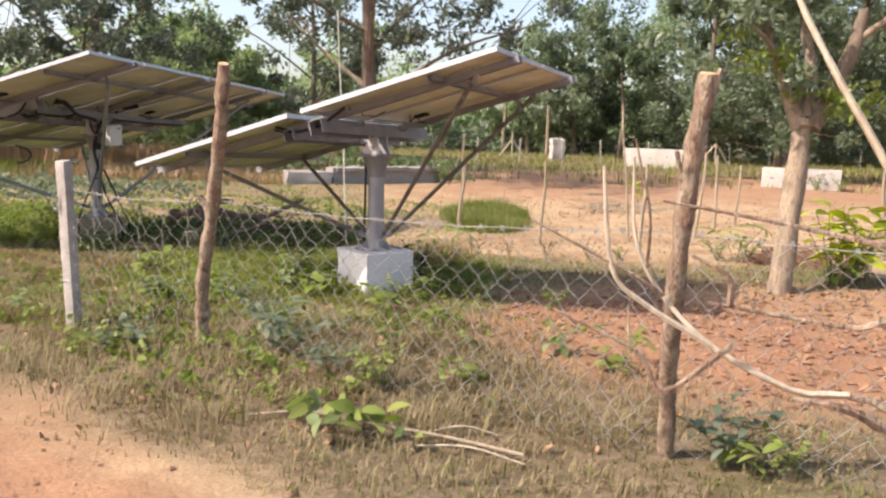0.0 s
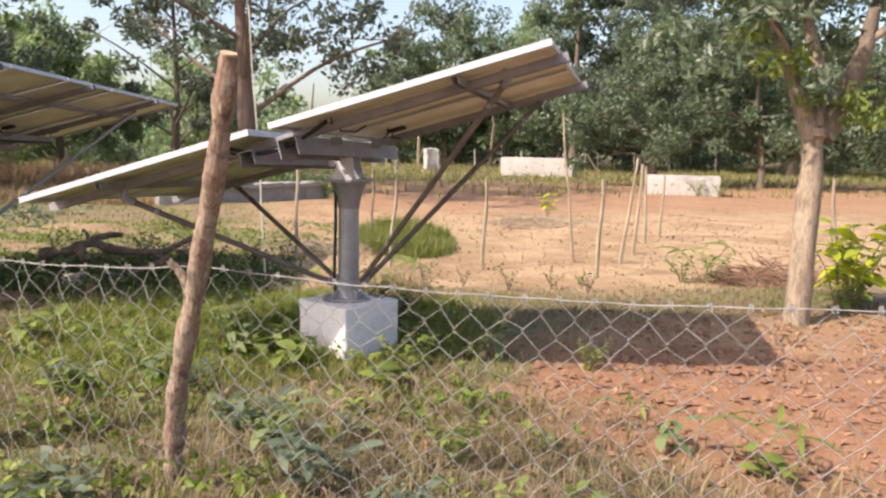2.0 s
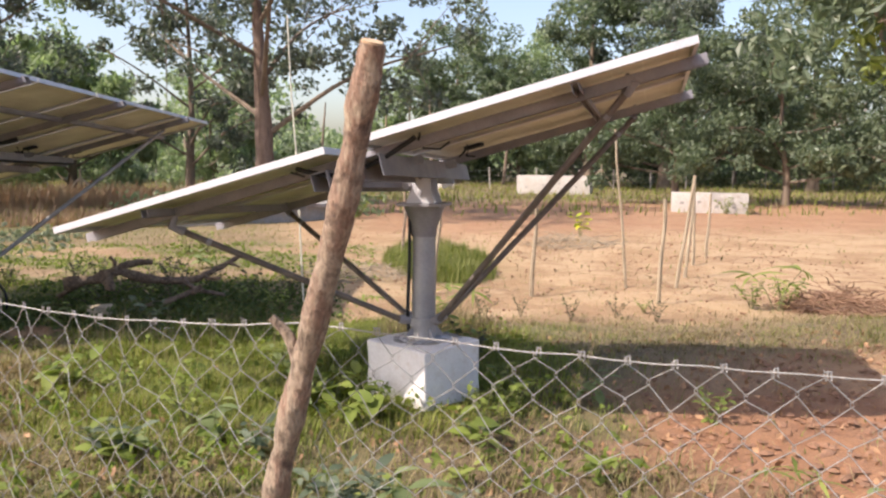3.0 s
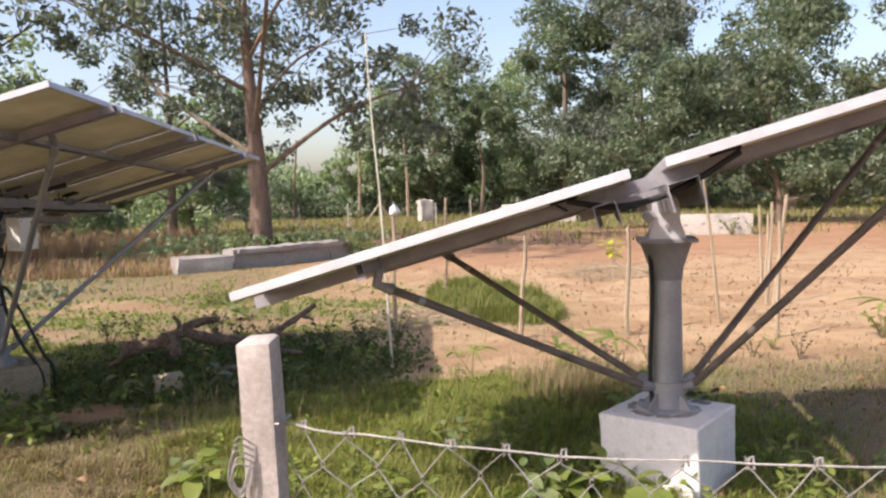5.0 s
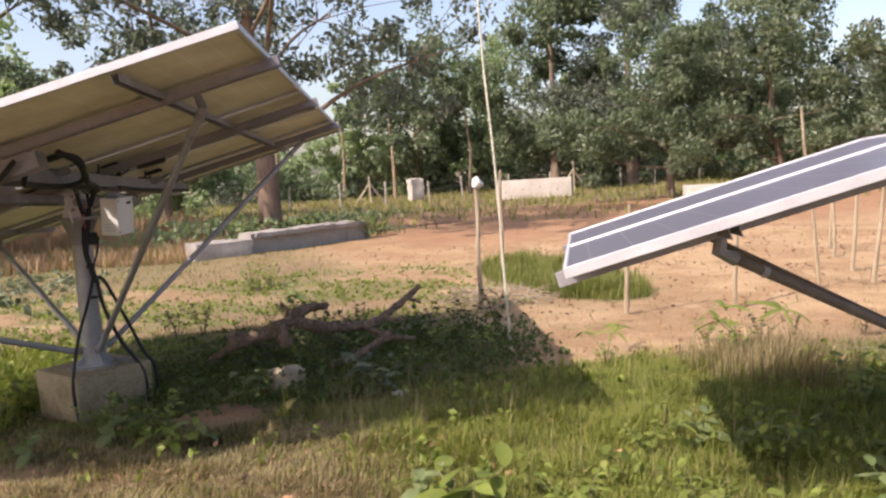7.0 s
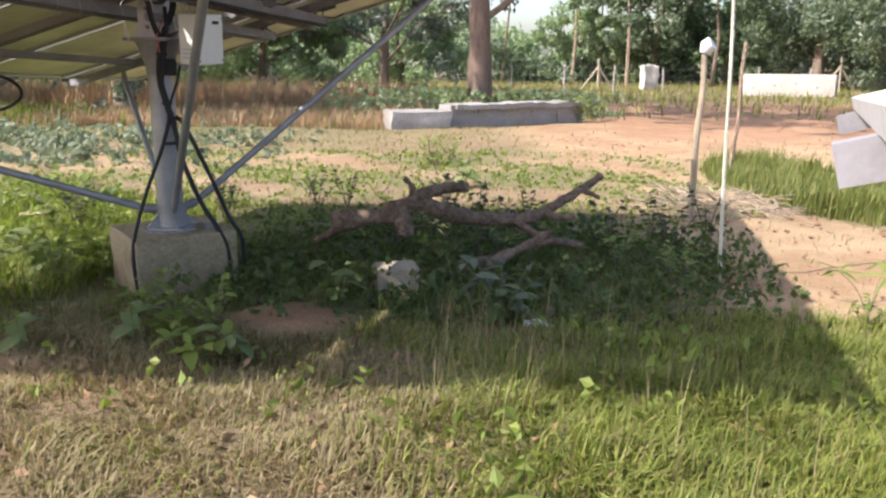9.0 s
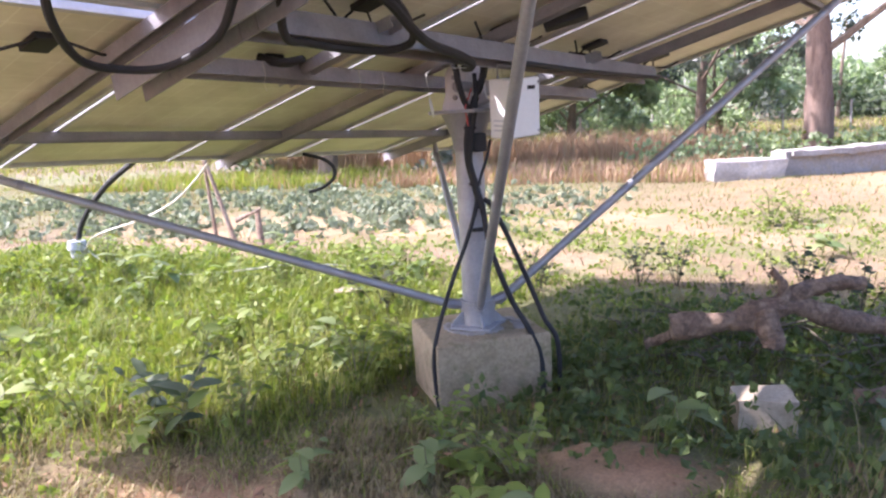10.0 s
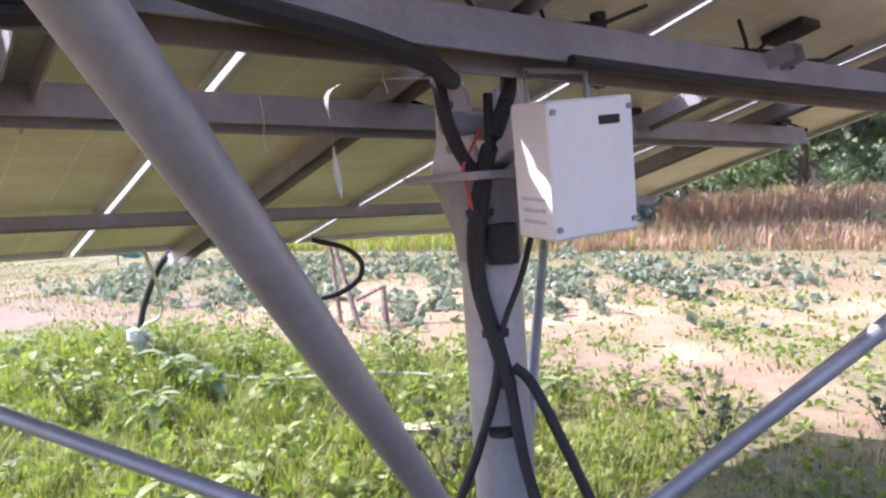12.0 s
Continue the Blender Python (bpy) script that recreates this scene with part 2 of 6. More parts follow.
def thing(name, loc, label, category, group="", kind=""):
    ob = new(name)
    ob.empty_display_size = 0.1
    ob.location = loc
    ORIGIN[ob.name] = Vector(loc)
    return tagged(ob, label, category, group, kind)


def finish(bm, name, material, smooth=True):
    me = bpy.data.meshes.new(name)
    bmesh.ops.recalc_face_normals(bm, faces=bm.faces)
    bm.to_mesh(me)
    bm.free()
    for mt in (material if isinstance(material, (list, tuple)) else [material]):
        me.materials.append(mt)
    if smooth:
        me.polygons.foreach_set("use_smooth", [True] * len(me.polygons))
        try:
            me.set_sharp_from_angle(angle=radians(40))
        except AttributeError:
            pass
    return me


def part(name, bm, material, parent, label="", smooth=True):
    """One mesh, built in world metres, as a part of a thing or of a part."""
    off = ORIGIN[parent.name]
    bmesh.ops.translate(bm, verts=bm.verts, vec=-off)
    ob = new(name, finish(bm, name, material, smooth))
    ob.parent = parent
    ORIGIN[ob.name] = off
    return tagged(ob, label)


def solo(name, bm, material, loc, label, category, group="", kind="", smooth=True):
    """A thing of one mesh."""
    bmesh.ops.translate(bm, verts=bm.verts, vec=-Vector(loc))
    ob = new(name, finish(bm, name, material, smooth))
    ob.location = loc
    ORIGIN[ob.name] = Vector(loc)
    return tagged(ob, label, category, group, kind)


def tube(points, radii, sides=10, bm=None, wobble=0.0, cap=True, seed=0):
    """A bent, tapered round bar along the points."""
    bm = bm or bmesh.new()
    pts = [Vector(p) for p in points]
    if isinstance(radii, (int, float)):
        radii = [radii] * len(pts)
    r = random.Random(seed)
    rings, ref = [], Vector((0.31, 0.17, 0.93))
    for i, p in enumerate(pts):
        d = (pts[min(i + 1, len(pts) - 1)] - pts[max(i - 1, 0)]).normalized()
        a = d.cross(ref)
        if a.length < 0.05:
            a = d.cross(Vector((1, 0, 0)))
        a.normalize()
        b = d.cross(a)
        ring = []
        for k in range(sides):
            w = 2 * math.pi * k / sides
            rad = radii[i] * (1 + wobble * (r.random() - 0.5) * 2)
            ring.append(bm.verts.new(p + (a * math.cos(w) + b * math.sin(w)) * rad))
        rings.append(ring)
    for q, s in zip(rings, rings[1:]):
        for k in range(sides):
            bm.faces.new((q[k], q[(k + 1) % sides], s[(k + 1) % sides], s[k]))
    if cap:
        bm.faces.new(rings[0][::-1])
        bm.faces.new(rings[-1])
    return bm


def roughen(bm, amp, scale=8.0, grain=(1, 1, 1)):
    """Uneven bark: lumps and finer ridges pushed out of a round limb."""
    bm.normal_update()
    g = Vector(grain)
    for v in bm.verts:
        q = v.co * scale
        q = Vector((q.x * g.x, q.y * g.y, q.z * g.z))
        v.co += v.normal * amp * (noise.noise(q) + 0.5 * noise.noise(q * 2.7))
    return bm


def curve_points(ctrl, steps=6):
    """Catmull-Rom through the control points."""
    c = [Vector(p) for p in ctrl]
    c = [2 * c[0] - c[1]] + c + [2 * c[-1] - c[-2]]
    out = []
    for i in range(1, len(c) - 2):
        for k in range(steps):
            t = k / steps
            p0, p1, p2, p3 = c[i - 1:i + 3]
            out.append(0.5 * ((2 * p1) + (p2 - p0) * t + (2 * p0 - 5 * p1 + 4 * p2 - p3) * t * t + (3 * p1 - p0 - 3 * p2 + p3) * t ** 3))
    out.append(c[-2])
    return out


def box(sx, sy, sz, m=None, bevel=0.004, bm=None, segs=2):
    """A bevelled box centred on the pose m."""
    own = bmesh.new()
    bmesh.ops.create_cube(own, size=1.0)
    bmesh.ops.scale(own, vec=(sx, sy, sz), verts=own.verts)
    if bevel:
        bmesh.ops.bevel(own, geom=own.edges[:], offset=bevel, segments=segs, affect="EDGES", profile=0.7)
    if m is not None:
        own.transform(m)
    if bm is None:
        return own
    tmp = bpy.data.meshes.new("tmp")
    own.to_mesh(tmp)
    own.free()
    bm.from_mesh(tmp)
    bpy.data.meshes.remove(tmp)
    return bm


def channel(length, w, h, t, m):
    """A C-section bar along local x, open below."""
    bm = bmesh.new()
    prof = [(-w / 2, -h), (-w / 2, 0), (w / 2, 0), (w / 2, -h), (w / 2 - t, -h), (w / 2 - t, -t), (-w / 2 + t, -t), (-w / 2 + t, -h)]
    ends = []
    for x in (-length / 2, length / 2):
        ends.append([bm.verts.new((x, y, z)) for y, z in prof])
    n = len(prof)
    for k in range(n):
        bm.faces.new((ends[0][k], ends[0][(k + 1) % n], ends[1][(k + 1) % n], ends[1][k]))
    for e in ends:
        bm.faces.new((e[0], e[1], e[6], e[7]))
        bm.faces.new((e[1], e[2], e[5], e[6]))
        bm.faces.new((e[2], e[3], e[4], e[5]))
    bm.transform(m)
    return bm


def mesh_from_arrays(name, verts, faces, material, smooth=False):
    """A mesh from numpy arrays; every face has the same number of corners."""
    me = bpy.data.meshes.new(name)
    nv, (nf, k) = len(verts), faces.shape
    me.vertices.add(nv)
    me.vertices.foreach_set("co", np.ascontiguousarray(verts, np.float32).ravel())
    me.loops.add(nf * k)
    me.loops.foreach_set("vertex_index", np.ascontiguousarray(faces, np.int32).ravel())
    me.polygons.add(nf)
    me.polygons.foreach_set("loop_start", np.arange(0, nf * k, k, dtype=np.int32))
    me.polygons.foreach_set("use_smooth", np.full(nf, smooth))
    me.materials.append(material)
    me.update(calc_edges=True)
    me.validate()
    return me


def smoothstep(a, b, v):
    t = np.clip((v - a) / (b - a), 0, 1)
    return t * t * (3 - 2 * t)


def patch(x, y, cx, cy, rx, ry, soft=0.35):
    d = np.sqrt(((x - cx) / rx) ** 2 + ((y - cy) / ry) ** 2)
    return 1 - smoothstep(1 - soft, 1 + soft, d)


def ripple(x, y, s=1.0, k=0.0):
    """Cheap uneven field in -1..1."""
    return (np.sin(1.3 * s * x + 2.1 * np.sin(0.7 * s * y + k)) + np.sin(1.7 * s * y - 1.1 * np.sin(1.1 * s * x + 2 * k)) + np.sin(2.9 * s * (x + y) + k)) / 3


# ---- where grass, sand and red soil lie ----
def track_edge(x):
    """The edge of the sandy track, in y."""
    return np.interp(x, [-12, -6, -2.3, -0.8, -0.2, 0.6, 2.0, 8.0], [9.0, 7.0, 4.9, 4.02, 3.45, 2.6, 1.35, -3.4])


def red_zone(x, y):
    a = patch(x, y, 1.6, 6.9, 1.9, 1.35) * 0.95
    b = 0.55 * patch(x, y, 3.8, 7.6, 3.2, 2.6)
    c = 0.72 * smoothstep(21, 26, y) * (1 - smoothstep(40, 46, y)) * smoothstep(-6, 2, x)
    d = 0.6 * patch(x, y, -6.3, 10.9, 0.7, 0.35) + 0.55 * patch(x, y, -4.38, 11.75, 0.36, 0.22) + 0.25 * patch(x, y, -3.0, 11.7, 1.5, 0.3)
    e = 0.5 * patch(x, y, -15.5, 15.5, 4, 1.5) + 0.85 * smoothstep(0.6, -0.4, y - track_edge(x))
    return np.clip(a + b + c + d + e + 0.18 * ripple(x, y, 2.3), 0, 1)


def grass_zone(x, y):
    g = 0.95 * smoothstep(0.1, 0.7, y - track_edge(x) + 0.25 * ripple(x, y, 2.5, 1.0))
    bare = patch(x, y, 3.4, 7.4, 3.6, 2.3, 0.22) * smoothstep(-0.15, 0.75, x - 0.15 + (6.9 - y) * -0.05 - 0.6 * smoothstep(6.6, 5.0, y) + 0.25 * ripple(x, y, 3.1))
    sandy = smoothstep(11.0, 12.3, y + 0.3 * ripple(x, y, 1.7)) * smoothstep(-2.6, -1.2, x + 0.06 * (y - 12)) * (1 - smoothstep(38, 44, y))
    strip = 0.6 * smoothstep(17.0, 18.2, y + 0.6 * ripple(x, y, 0.9)) * (1 - smoothstep(20.0, 22.0, y)) * (1 - smoothstep(-5.5, -3.0, x))
    tan = 0.8 * smoothstep(14.8, 16.2, y + 0.4 * ripple(x, y, 0.8)) * (1 - smoothstep(24, 27, y)) * (1 - smoothstep(-1.5, 0.5, x)) * 0.45
    strip, tan = strip * smoothstep(-18, -12, x), tan * smoothstep(-18, -12, x)
    path_in = 0.45 * patch(x, y, -5.3, 10.75, 0.8, 0.35) + 0.4 * patch(x, y, -6.2, 10.9, 0.9, 0.4) + 0.6 * patch(x, y, -4.38, 11.75, 0.4, 0.25) + 0.3 * patch(x, y, -3.0, 11.7, 1.6, 0.35)
    track2 = 0.6 * smoothstep(23, 26, y) * (1 - smoothstep(34, 39, y)) * smoothstep(-8, -2, x)
    crop = patch(x, y, 0.55, 17.6, 0.95, 2.7, 0.15)
    g = g * (1 - 0.92 * bare) * (1 - 0.93 * sandy) * (1 - strip) * (1 - tan) * (1 - path_in) * (1 - track2)
    return np.clip(np.maximum(g, crop), 0, 1)


def green_share(x, y):
    """How much of the grass is green and not dry."""
    v = 0.3 + 0.3 * ripple(x, y, 1.1, 0.4) + 0.2 * ripple(x, y, 3.7, 1.4)
    v = v + 0.4 * patch(x, y, -1.2, 9.9, 2.6, 1.7) + 0.5 * patch(x, y, -1.8, 10.2, 1.5, 2.0) + 0.75 * patch(x, y, -10.0, 13.2, 6.5, 3.2)
    v = v + 0.5 * patch(x, y, 0.55, 17.6, 1.2, 3.0) - 0.4 * straw_side(x, y) - 0.15 * patch(x, y, 0.2, 5.2, 2.2, 1.0)
    v = v + 0.3 * patch(x, y, -3.6, 13.2, 1.8, 1.5) + 0.25 * patch(x, y, -2.2, 7.6, 1.4, 1.0)
    return np.clip(v, 0.04, 0.97)


def straw_side(x, y):
    """The worn, straw-covered ground on the near side of the large array."""
    return patch(x, y, -4.9, 9.9, 1.7, 1.55, 0.3)


def herby_zone(x, y):
    """Where a low green mat tints the soil between the blades."""
    near = grass_zone(x, y) * smoothstep(0.35, 0.9, green_share(x, y))
    mat = patch(x, y, -4.6, 18.0, 5.5, 3.6, 0.5) * smoothstep(-0.5, 0.35, ripple(x, y, 1.3, 2.2) + 0.4 * ripple(x, y, 4.1))
    bed = patch(x, y, -42, 27, 36, 11.5, 0.25) * (0.7 + 0.3 * smoothstep(-0.4, 0.4, ripple(x, y, 0.8, 1.7)))
    return np.maximum(np.maximum(near, 0.75 * mat), bed)


# ---- ground ----
def spaced(lo, a, b, hi, fine, growth=1.22):
    out = list(np.arange(a, b, fine))
    s, v = fine, b
    while v < hi:
        out.append(v)
        s *= growth
        v += s
    out.append(hi)
    s, v = fine, a - fine
    left = []
    while v > lo:
        left.append(v)
        s *= growth
        v -= s
    return np.array([lo] + left[::-1] + out)


def build_ground():
    xs, ys = spaced(-900, -12, 7, 900, 0.09), spaced(-300, 1.5, 19, 1500, 0.09)
    gx, gy = np.meshgrid(xs, ys)
    near = np.clip(1 - (np.hypot(gx + 2, gy - 9) - 8) / 30, 0, 1)
    z = ground_z(gx, gy) + near * (0.012 * ripple(gx, gy, 4.7) + 0.008 * ripple(gx, gy, 11.0, 2.0))
    z = z + near * 0.03 * (red_zone(gx, gy) > 0.5) * np.abs(ripple(gx, gy, 6.1, 1.2))
    z = z + 0.06 * patch(gx, gy, -4.38, 11.75, 0.26, 0.2, 0.8)
    z = np.where(gy > 60, -0.5, z)
    v = np.stack([gx, gy, z], -1).reshape(-1, 3)
    n, m = len(ys), len(xs)
    idx = np.arange(n * m).reshape(n, m)
    f = np.stack([idx[:-1, :-1], idx[:-1, 1:], idx[1:, 1:], idx[1:, :-1]], -1).reshape(-1, 4)
    me = mesh_from_arrays("ground", v, f, M_GROUND, True)
    for name, fn in (("red", red_zone), ("grassy", grass_zone), ("herby", herby_zone)):
        at = me.attributes.new(name, "FLOAT", "POINT")
        at.data.foreach_set("value", fn(v[:, 0], v[:, 1]).astype(np.float32))
    return tagged(new("ground", me), "sandy reddish ground with worn grassy litter", "ground", kind="structure")


build_ground()


# ---- grass ----
def blades(name, x, y, height, width, material, label, lean=0.5):
    n = len(x)
    ang = 2.6 * ripple(x, y, 2.1, 0.9) + rng.normal(0, 1.25, n)
    height = height * (0.65 + 0.7 * smoothstep(-0.5, 0.7, ripple(x, y, 5.3, 2.4)))
    tilt = rng.uniform(0.05, 1, n) ** 0.8 * lean
    dx, dy = np.cos(ang), np.sin(ang)
    px, py = -dy, dx
    z = ground_z(x, y) - 0.01
    v = np.empty((n, 5, 3))
    for k, (t, wv) in enumerate(((0, 1), (0, 1), (0.55, 0.75), (0.55, 0.75), (1, 0))):
        side = (-1, 1, -1, 1, 0)[k]
        off = tilt * height * t * t
        v[:, k, 0] = x + dx * off + px * side * width * wv / 2
        v[:, k, 1] = y + dy * off + py * side * width * wv / 2
        v[:, k, 2] = z + height * t * np.sqrt(np.clip(1 - (tilt * t) ** 2 * 0.5, 0.12, 1))
    base = (np.arange(n) * 5)[:, None]
    f = np.concatenate([base + np.array([[0, 1, 3]]), base + np.array([[0, 3, 2]]), base + np.array([[2, 3, 4]])])
    me = mesh_from_arrays(name, v.reshape(-1, 3), f, material)
    return tagged(new(name, me), label, "grass", kind="stuff")


def scatter(count, x0, x1, y0, y1, dens):
    x, y = rng.uniform(x0, x1, count), rng.uniform(y0, y1, count)
    keep = rng.uniform(0, 1, count) < dens(x, y)
    return x[keep], y[keep]


def tuft(x, y, s=9.0):
    return 0.45 + 0.55 * smoothstep(-0.15, 0.5, ripple(x, y, s, 0.7))


CLEAR = [(-0.69, 8.75, 0.3), (-5.354, 12.644, 0.33)]


def off_blocks(x, y):
    k = np.ones_like(x)
    for cx, cy, r in CLEAR:
        k = k * ((np.abs(x - cx) + np.abs(y - cy)) > r * 1.5)
    return k


gx_, gy_ = scatter(430000, -16, 5, 3.0, 16.0, lambda x, y: grass_zone(x, y) * green_share(x, y) * tuft(x, y) * off_blocks(x, y) * 0.9)
tall = 0.055 + 0.05 * patch(gx_, gy_, -1.8, 10.0, 1.6, 1.9) + 0.03 * patch(gx_, gy_, -1.0, 8.2, 2.2, 1.5) + 0.06 * patch(gx_, gy_, -3.6, 13.0, 2, 1.6)
blades("green_grass", gx_, gy_, tall * rng.uniform(0.5, 1.5, len(gx_)), rng.uniform(0.005, 0.011, len(gx_)), M_GRASS_G, "green meadow grass growing in uneven tufts", 1.25)
dx_, dy_ = scatter(420000, -12, 5, 3.0, 16.0, lambda x, y: grass_zone(x, y) * (1 - green_share(x, y)) * (0.3 + 0.7 * tuft(x, y, 7.0)) * off_blocks(x, y))
tall = 0.055 + 0.055 * patch(dx_, dy_, -0.5, 6.0, 2.6, 1.4) + 0.07 * patch(dx_, dy_, -0.4, 11.0, 1.0, 0.8)
blades("dry_grass", dx_, dy_, tall * rng.uniform(0.5, 1.7, len(dx_)), rng.uniform(0.004, 0.009, len(dx_)), M_GRASS_D, "dry straw-coloured grass among the green", 1.35)
lx, ly = scatter(170000, -3.6, 0.7, 7.6, 12.2, lambda x, y: patch(x, y, -1.45, 10.0, 1.75, 1.9, 0.35) * (0.35 + 0.65 * tuft(x, y, 4.0)) * off_blocks(x, y))
blades("lawn_grass", lx, ly, rng.uniform(0.04, 0.13, len(lx)), rng.uniform(0.004, 0.009, len(lx)), M_GRASS_L, "lush bright green grass between the stands", 1.3)
sx, sy = scatter(210000, -7.0, -1.6, 6.8, 11.9, lambda x, y: grass_zone(x, y) * (0.25 + 0.75 * tuft(x, y, 5.0)) * (1 - 0.7 * patch(x, y, -1.45, 10.0, 1.5, 1.8)))
green = rng.uniform(0, 1, len(sx)) < (0.15 + 0.6 * smoothstep(-0.15, 0.5, ripple(sx, sy, 1.9, 2.6) + 0.35 * ripple(sx, sy, 6.3, 0.3))) * (1 - 0.75 * straw_side(sx, sy))
for sel, mt, nm, lb in ((green, M_GRASS_L, "short_green_grass", "short green grass in patches on the verge"), (~green, M_GRASS_D, "straw_mat", "flattened straw lying over the soil")):
    k = int(sel.sum())
    blades(nm, sx[sel], sy[sel], rng.uniform(0.03, 0.085, k), rng.uniform(0.004, 0.01, k), mt, lb, 1.45)
wx, wy = scatter(75000, -15, -5.9, 10.8, 16.2, lambda x, y: patch(x, y, -9.6, 13.3, 4.6, 2.5, 0.35) * (0.3 + 0.7 * tuft(x, y, 2.7)))
blades("weedy_grass", wx, wy, rng.uniform(0.08, 0.24, len(wx)), rng.uniform(0.005, 0.011, len(wx)), M_GRASS_L, "soft tall green grass among the weeds", 1.1)
fx, fy = scatter(230000, -38, 16, 16.0, 30, lambda x, y: np.maximum(grass_zone(x, y), 0.5 * patch(x, y, -28, 20, 12, 6)) * tuft(x, y, 2.0) * 0.8)
share = rng.uniform(0, 1, len(fx)) < np.clip(green_share(fx, fy) + 0.15, 0, 1)
for sel, mt, nm, lb in ((share, M_GRASS_G, "far_green_grass", "green grass beyond the panels"), (~share, M_GRASS_D, "far_dry_grass", "pale dry grass beyond the panels")):
    k = int(sel.sum())
    blades(nm, fx[sel], fy[sel], 0.065 * rng.uniform(0.4, 1.7, k), rng.uniform(0.01, 0.022, k), mt, lb, 1.3)
hx, hy = scatter(110000, -60, 60, 30, 75, lambda x, y: (0.25 + 0.75 * smoothstep(38, 44, y)) * tuft(x, y, 0.6))
share = rng.uniform(0, 1, len(hx)) < 0.55
for sel, mt, nm, lb in ((share, M_GRASS_L, "meadow_green", "rough green grass of the far meadow"), (~share, M_GRASS_D, "meadow_dry", "dry yellow grass of the far meadow")):
    k = int(sel.sum())
    blades(nm, hx[sel], hy[sel], 0.24 * rng.uniform(0.5, 1.6, k), rng.uniform(0.03, 0.07, k), mt, lb, 0.7)
rx, ry = scatter(26000, -26, -6, 33, 40, lambda x, y: patch(x, y, -15, 36.5, 10, 2.6, 0.3))
blades("russet_grass", rx, ry, 0.75 * rng.uniform(0.5, 1.3, len(rx)), rng.uniform(0.02, 0.05, len(rx)), M_GRASS_R, "tall russet dry grass by the far fence", 0.5)
cx_, cy_ = scatter(22000, -0.6, 1.8, 14.6, 20.6, lambda x, y: patch(x, y, 0.55, 17.6, 0.9, 2.6, 0.1))
blades("crop_bed", cx_, cy_, 0.2 * rng.uniform(0.6, 1.3, len(cx_)), rng.uniform(0.008, 0.016, len(cx_)), M_GRASS_G, "small bed of bright green seedlings", 0.5)


# ---- solar panel stands ----
def array_pose(c, yaw, tilt, droop):
    """Local x runs up the slope, y along the stand's axis, z out of the glass."""
    e1 = Vector((math.cos(yaw) * math.cos(tilt), math.sin(yaw) * math.cos(tilt), math.sin(tilt)))
    e2 = Vector((-math.sin(yaw), math.cos(yaw), droop)).normalized()
    n = e1.cross(e2).normalized()
    e2 = n.cross(e1)
    m = Matrix((e1, e2, n)).transposed().to_4x4()
    m.translation = Vector(c)
    return m


def bar(a, b, sx, sy, bevel=0.003):
    """A square bar from a to b."""
    a, b = Vector(a), Vector(b)
    d = b - a
    m = Matrix.Translation((a + b) / 2) @ d.to_track_quat("X", "Z").to_matrix().to_4x4()
    return box(d.length, sx, sy, m, bevel)


def module_meshes(ml, mw):
    fr = bmesh.new()
    loops = []
    for z in (-0.02, 0.02):
        for inset in (0.0, 0.024 if z < 0 else 0.014):
            a, b = ml / 2 - inset, mw / 2 - inset
            loops.append([fr.verts.new((x, y, z)) for x, y in ((-a, -b), (a, -b), (a, b), (-a, b))])
    lo_out, lo_in, hi_out, hi_in = loops
    for p, q in ((lo_out, hi_out), (hi_out, hi_in), (hi_in, lo_in), (lo_in, lo_out)):
        for k in range(4):
            fr.faces.new((p[k], p[(k + 1) % 4], q[(k + 1) % 4], q[k]))
    bmesh.ops.bevel(fr, geom=[e for e in fr.edges if e.calc_length() > 0.5], offset=0.002, segments=1, affect="EDGES")
    frame_mesh = finish(fr, "module_frame", M_ALU)
    gl = box(ml - 0.034, mw - 0.034, 0.008, pose(0, 0, 0.008), 0)
    gl.faces.ensure_lookup_table()
    for f in gl.faces:
        f.material_index = 0 if f.normal.z > 0.5 else 1
    glass_mesh = bpy.data.meshes.new("laminate")
    gl.to_mesh(glass_mesh)
    gl.free()
    glass_mesh.materials.append(M_CELL)
    glass_mesh.materials.append(M_BACK)
    jb = box(0.13, 0.1, 0.025, pose(0, 0, -0.01), 0.004)
    tube([(-0.05, 0.03, -0.012), (-0.09, 0.09, -0.05), (-0.02, 0.2, -0.07), (0.02, 0.32, -0.03)], 0.006, 6, jb)
    tube([(-0.05, -0.03, -0.012), (-0.1, -0.09, -0.06), (-0.03, -0.2, -0.05), (0.02, -0.3, -0.02)], 0.006, 6, jb)
    return frame_mesh, glass_mesh, finish(jb, "junction_box", M_BLACK)


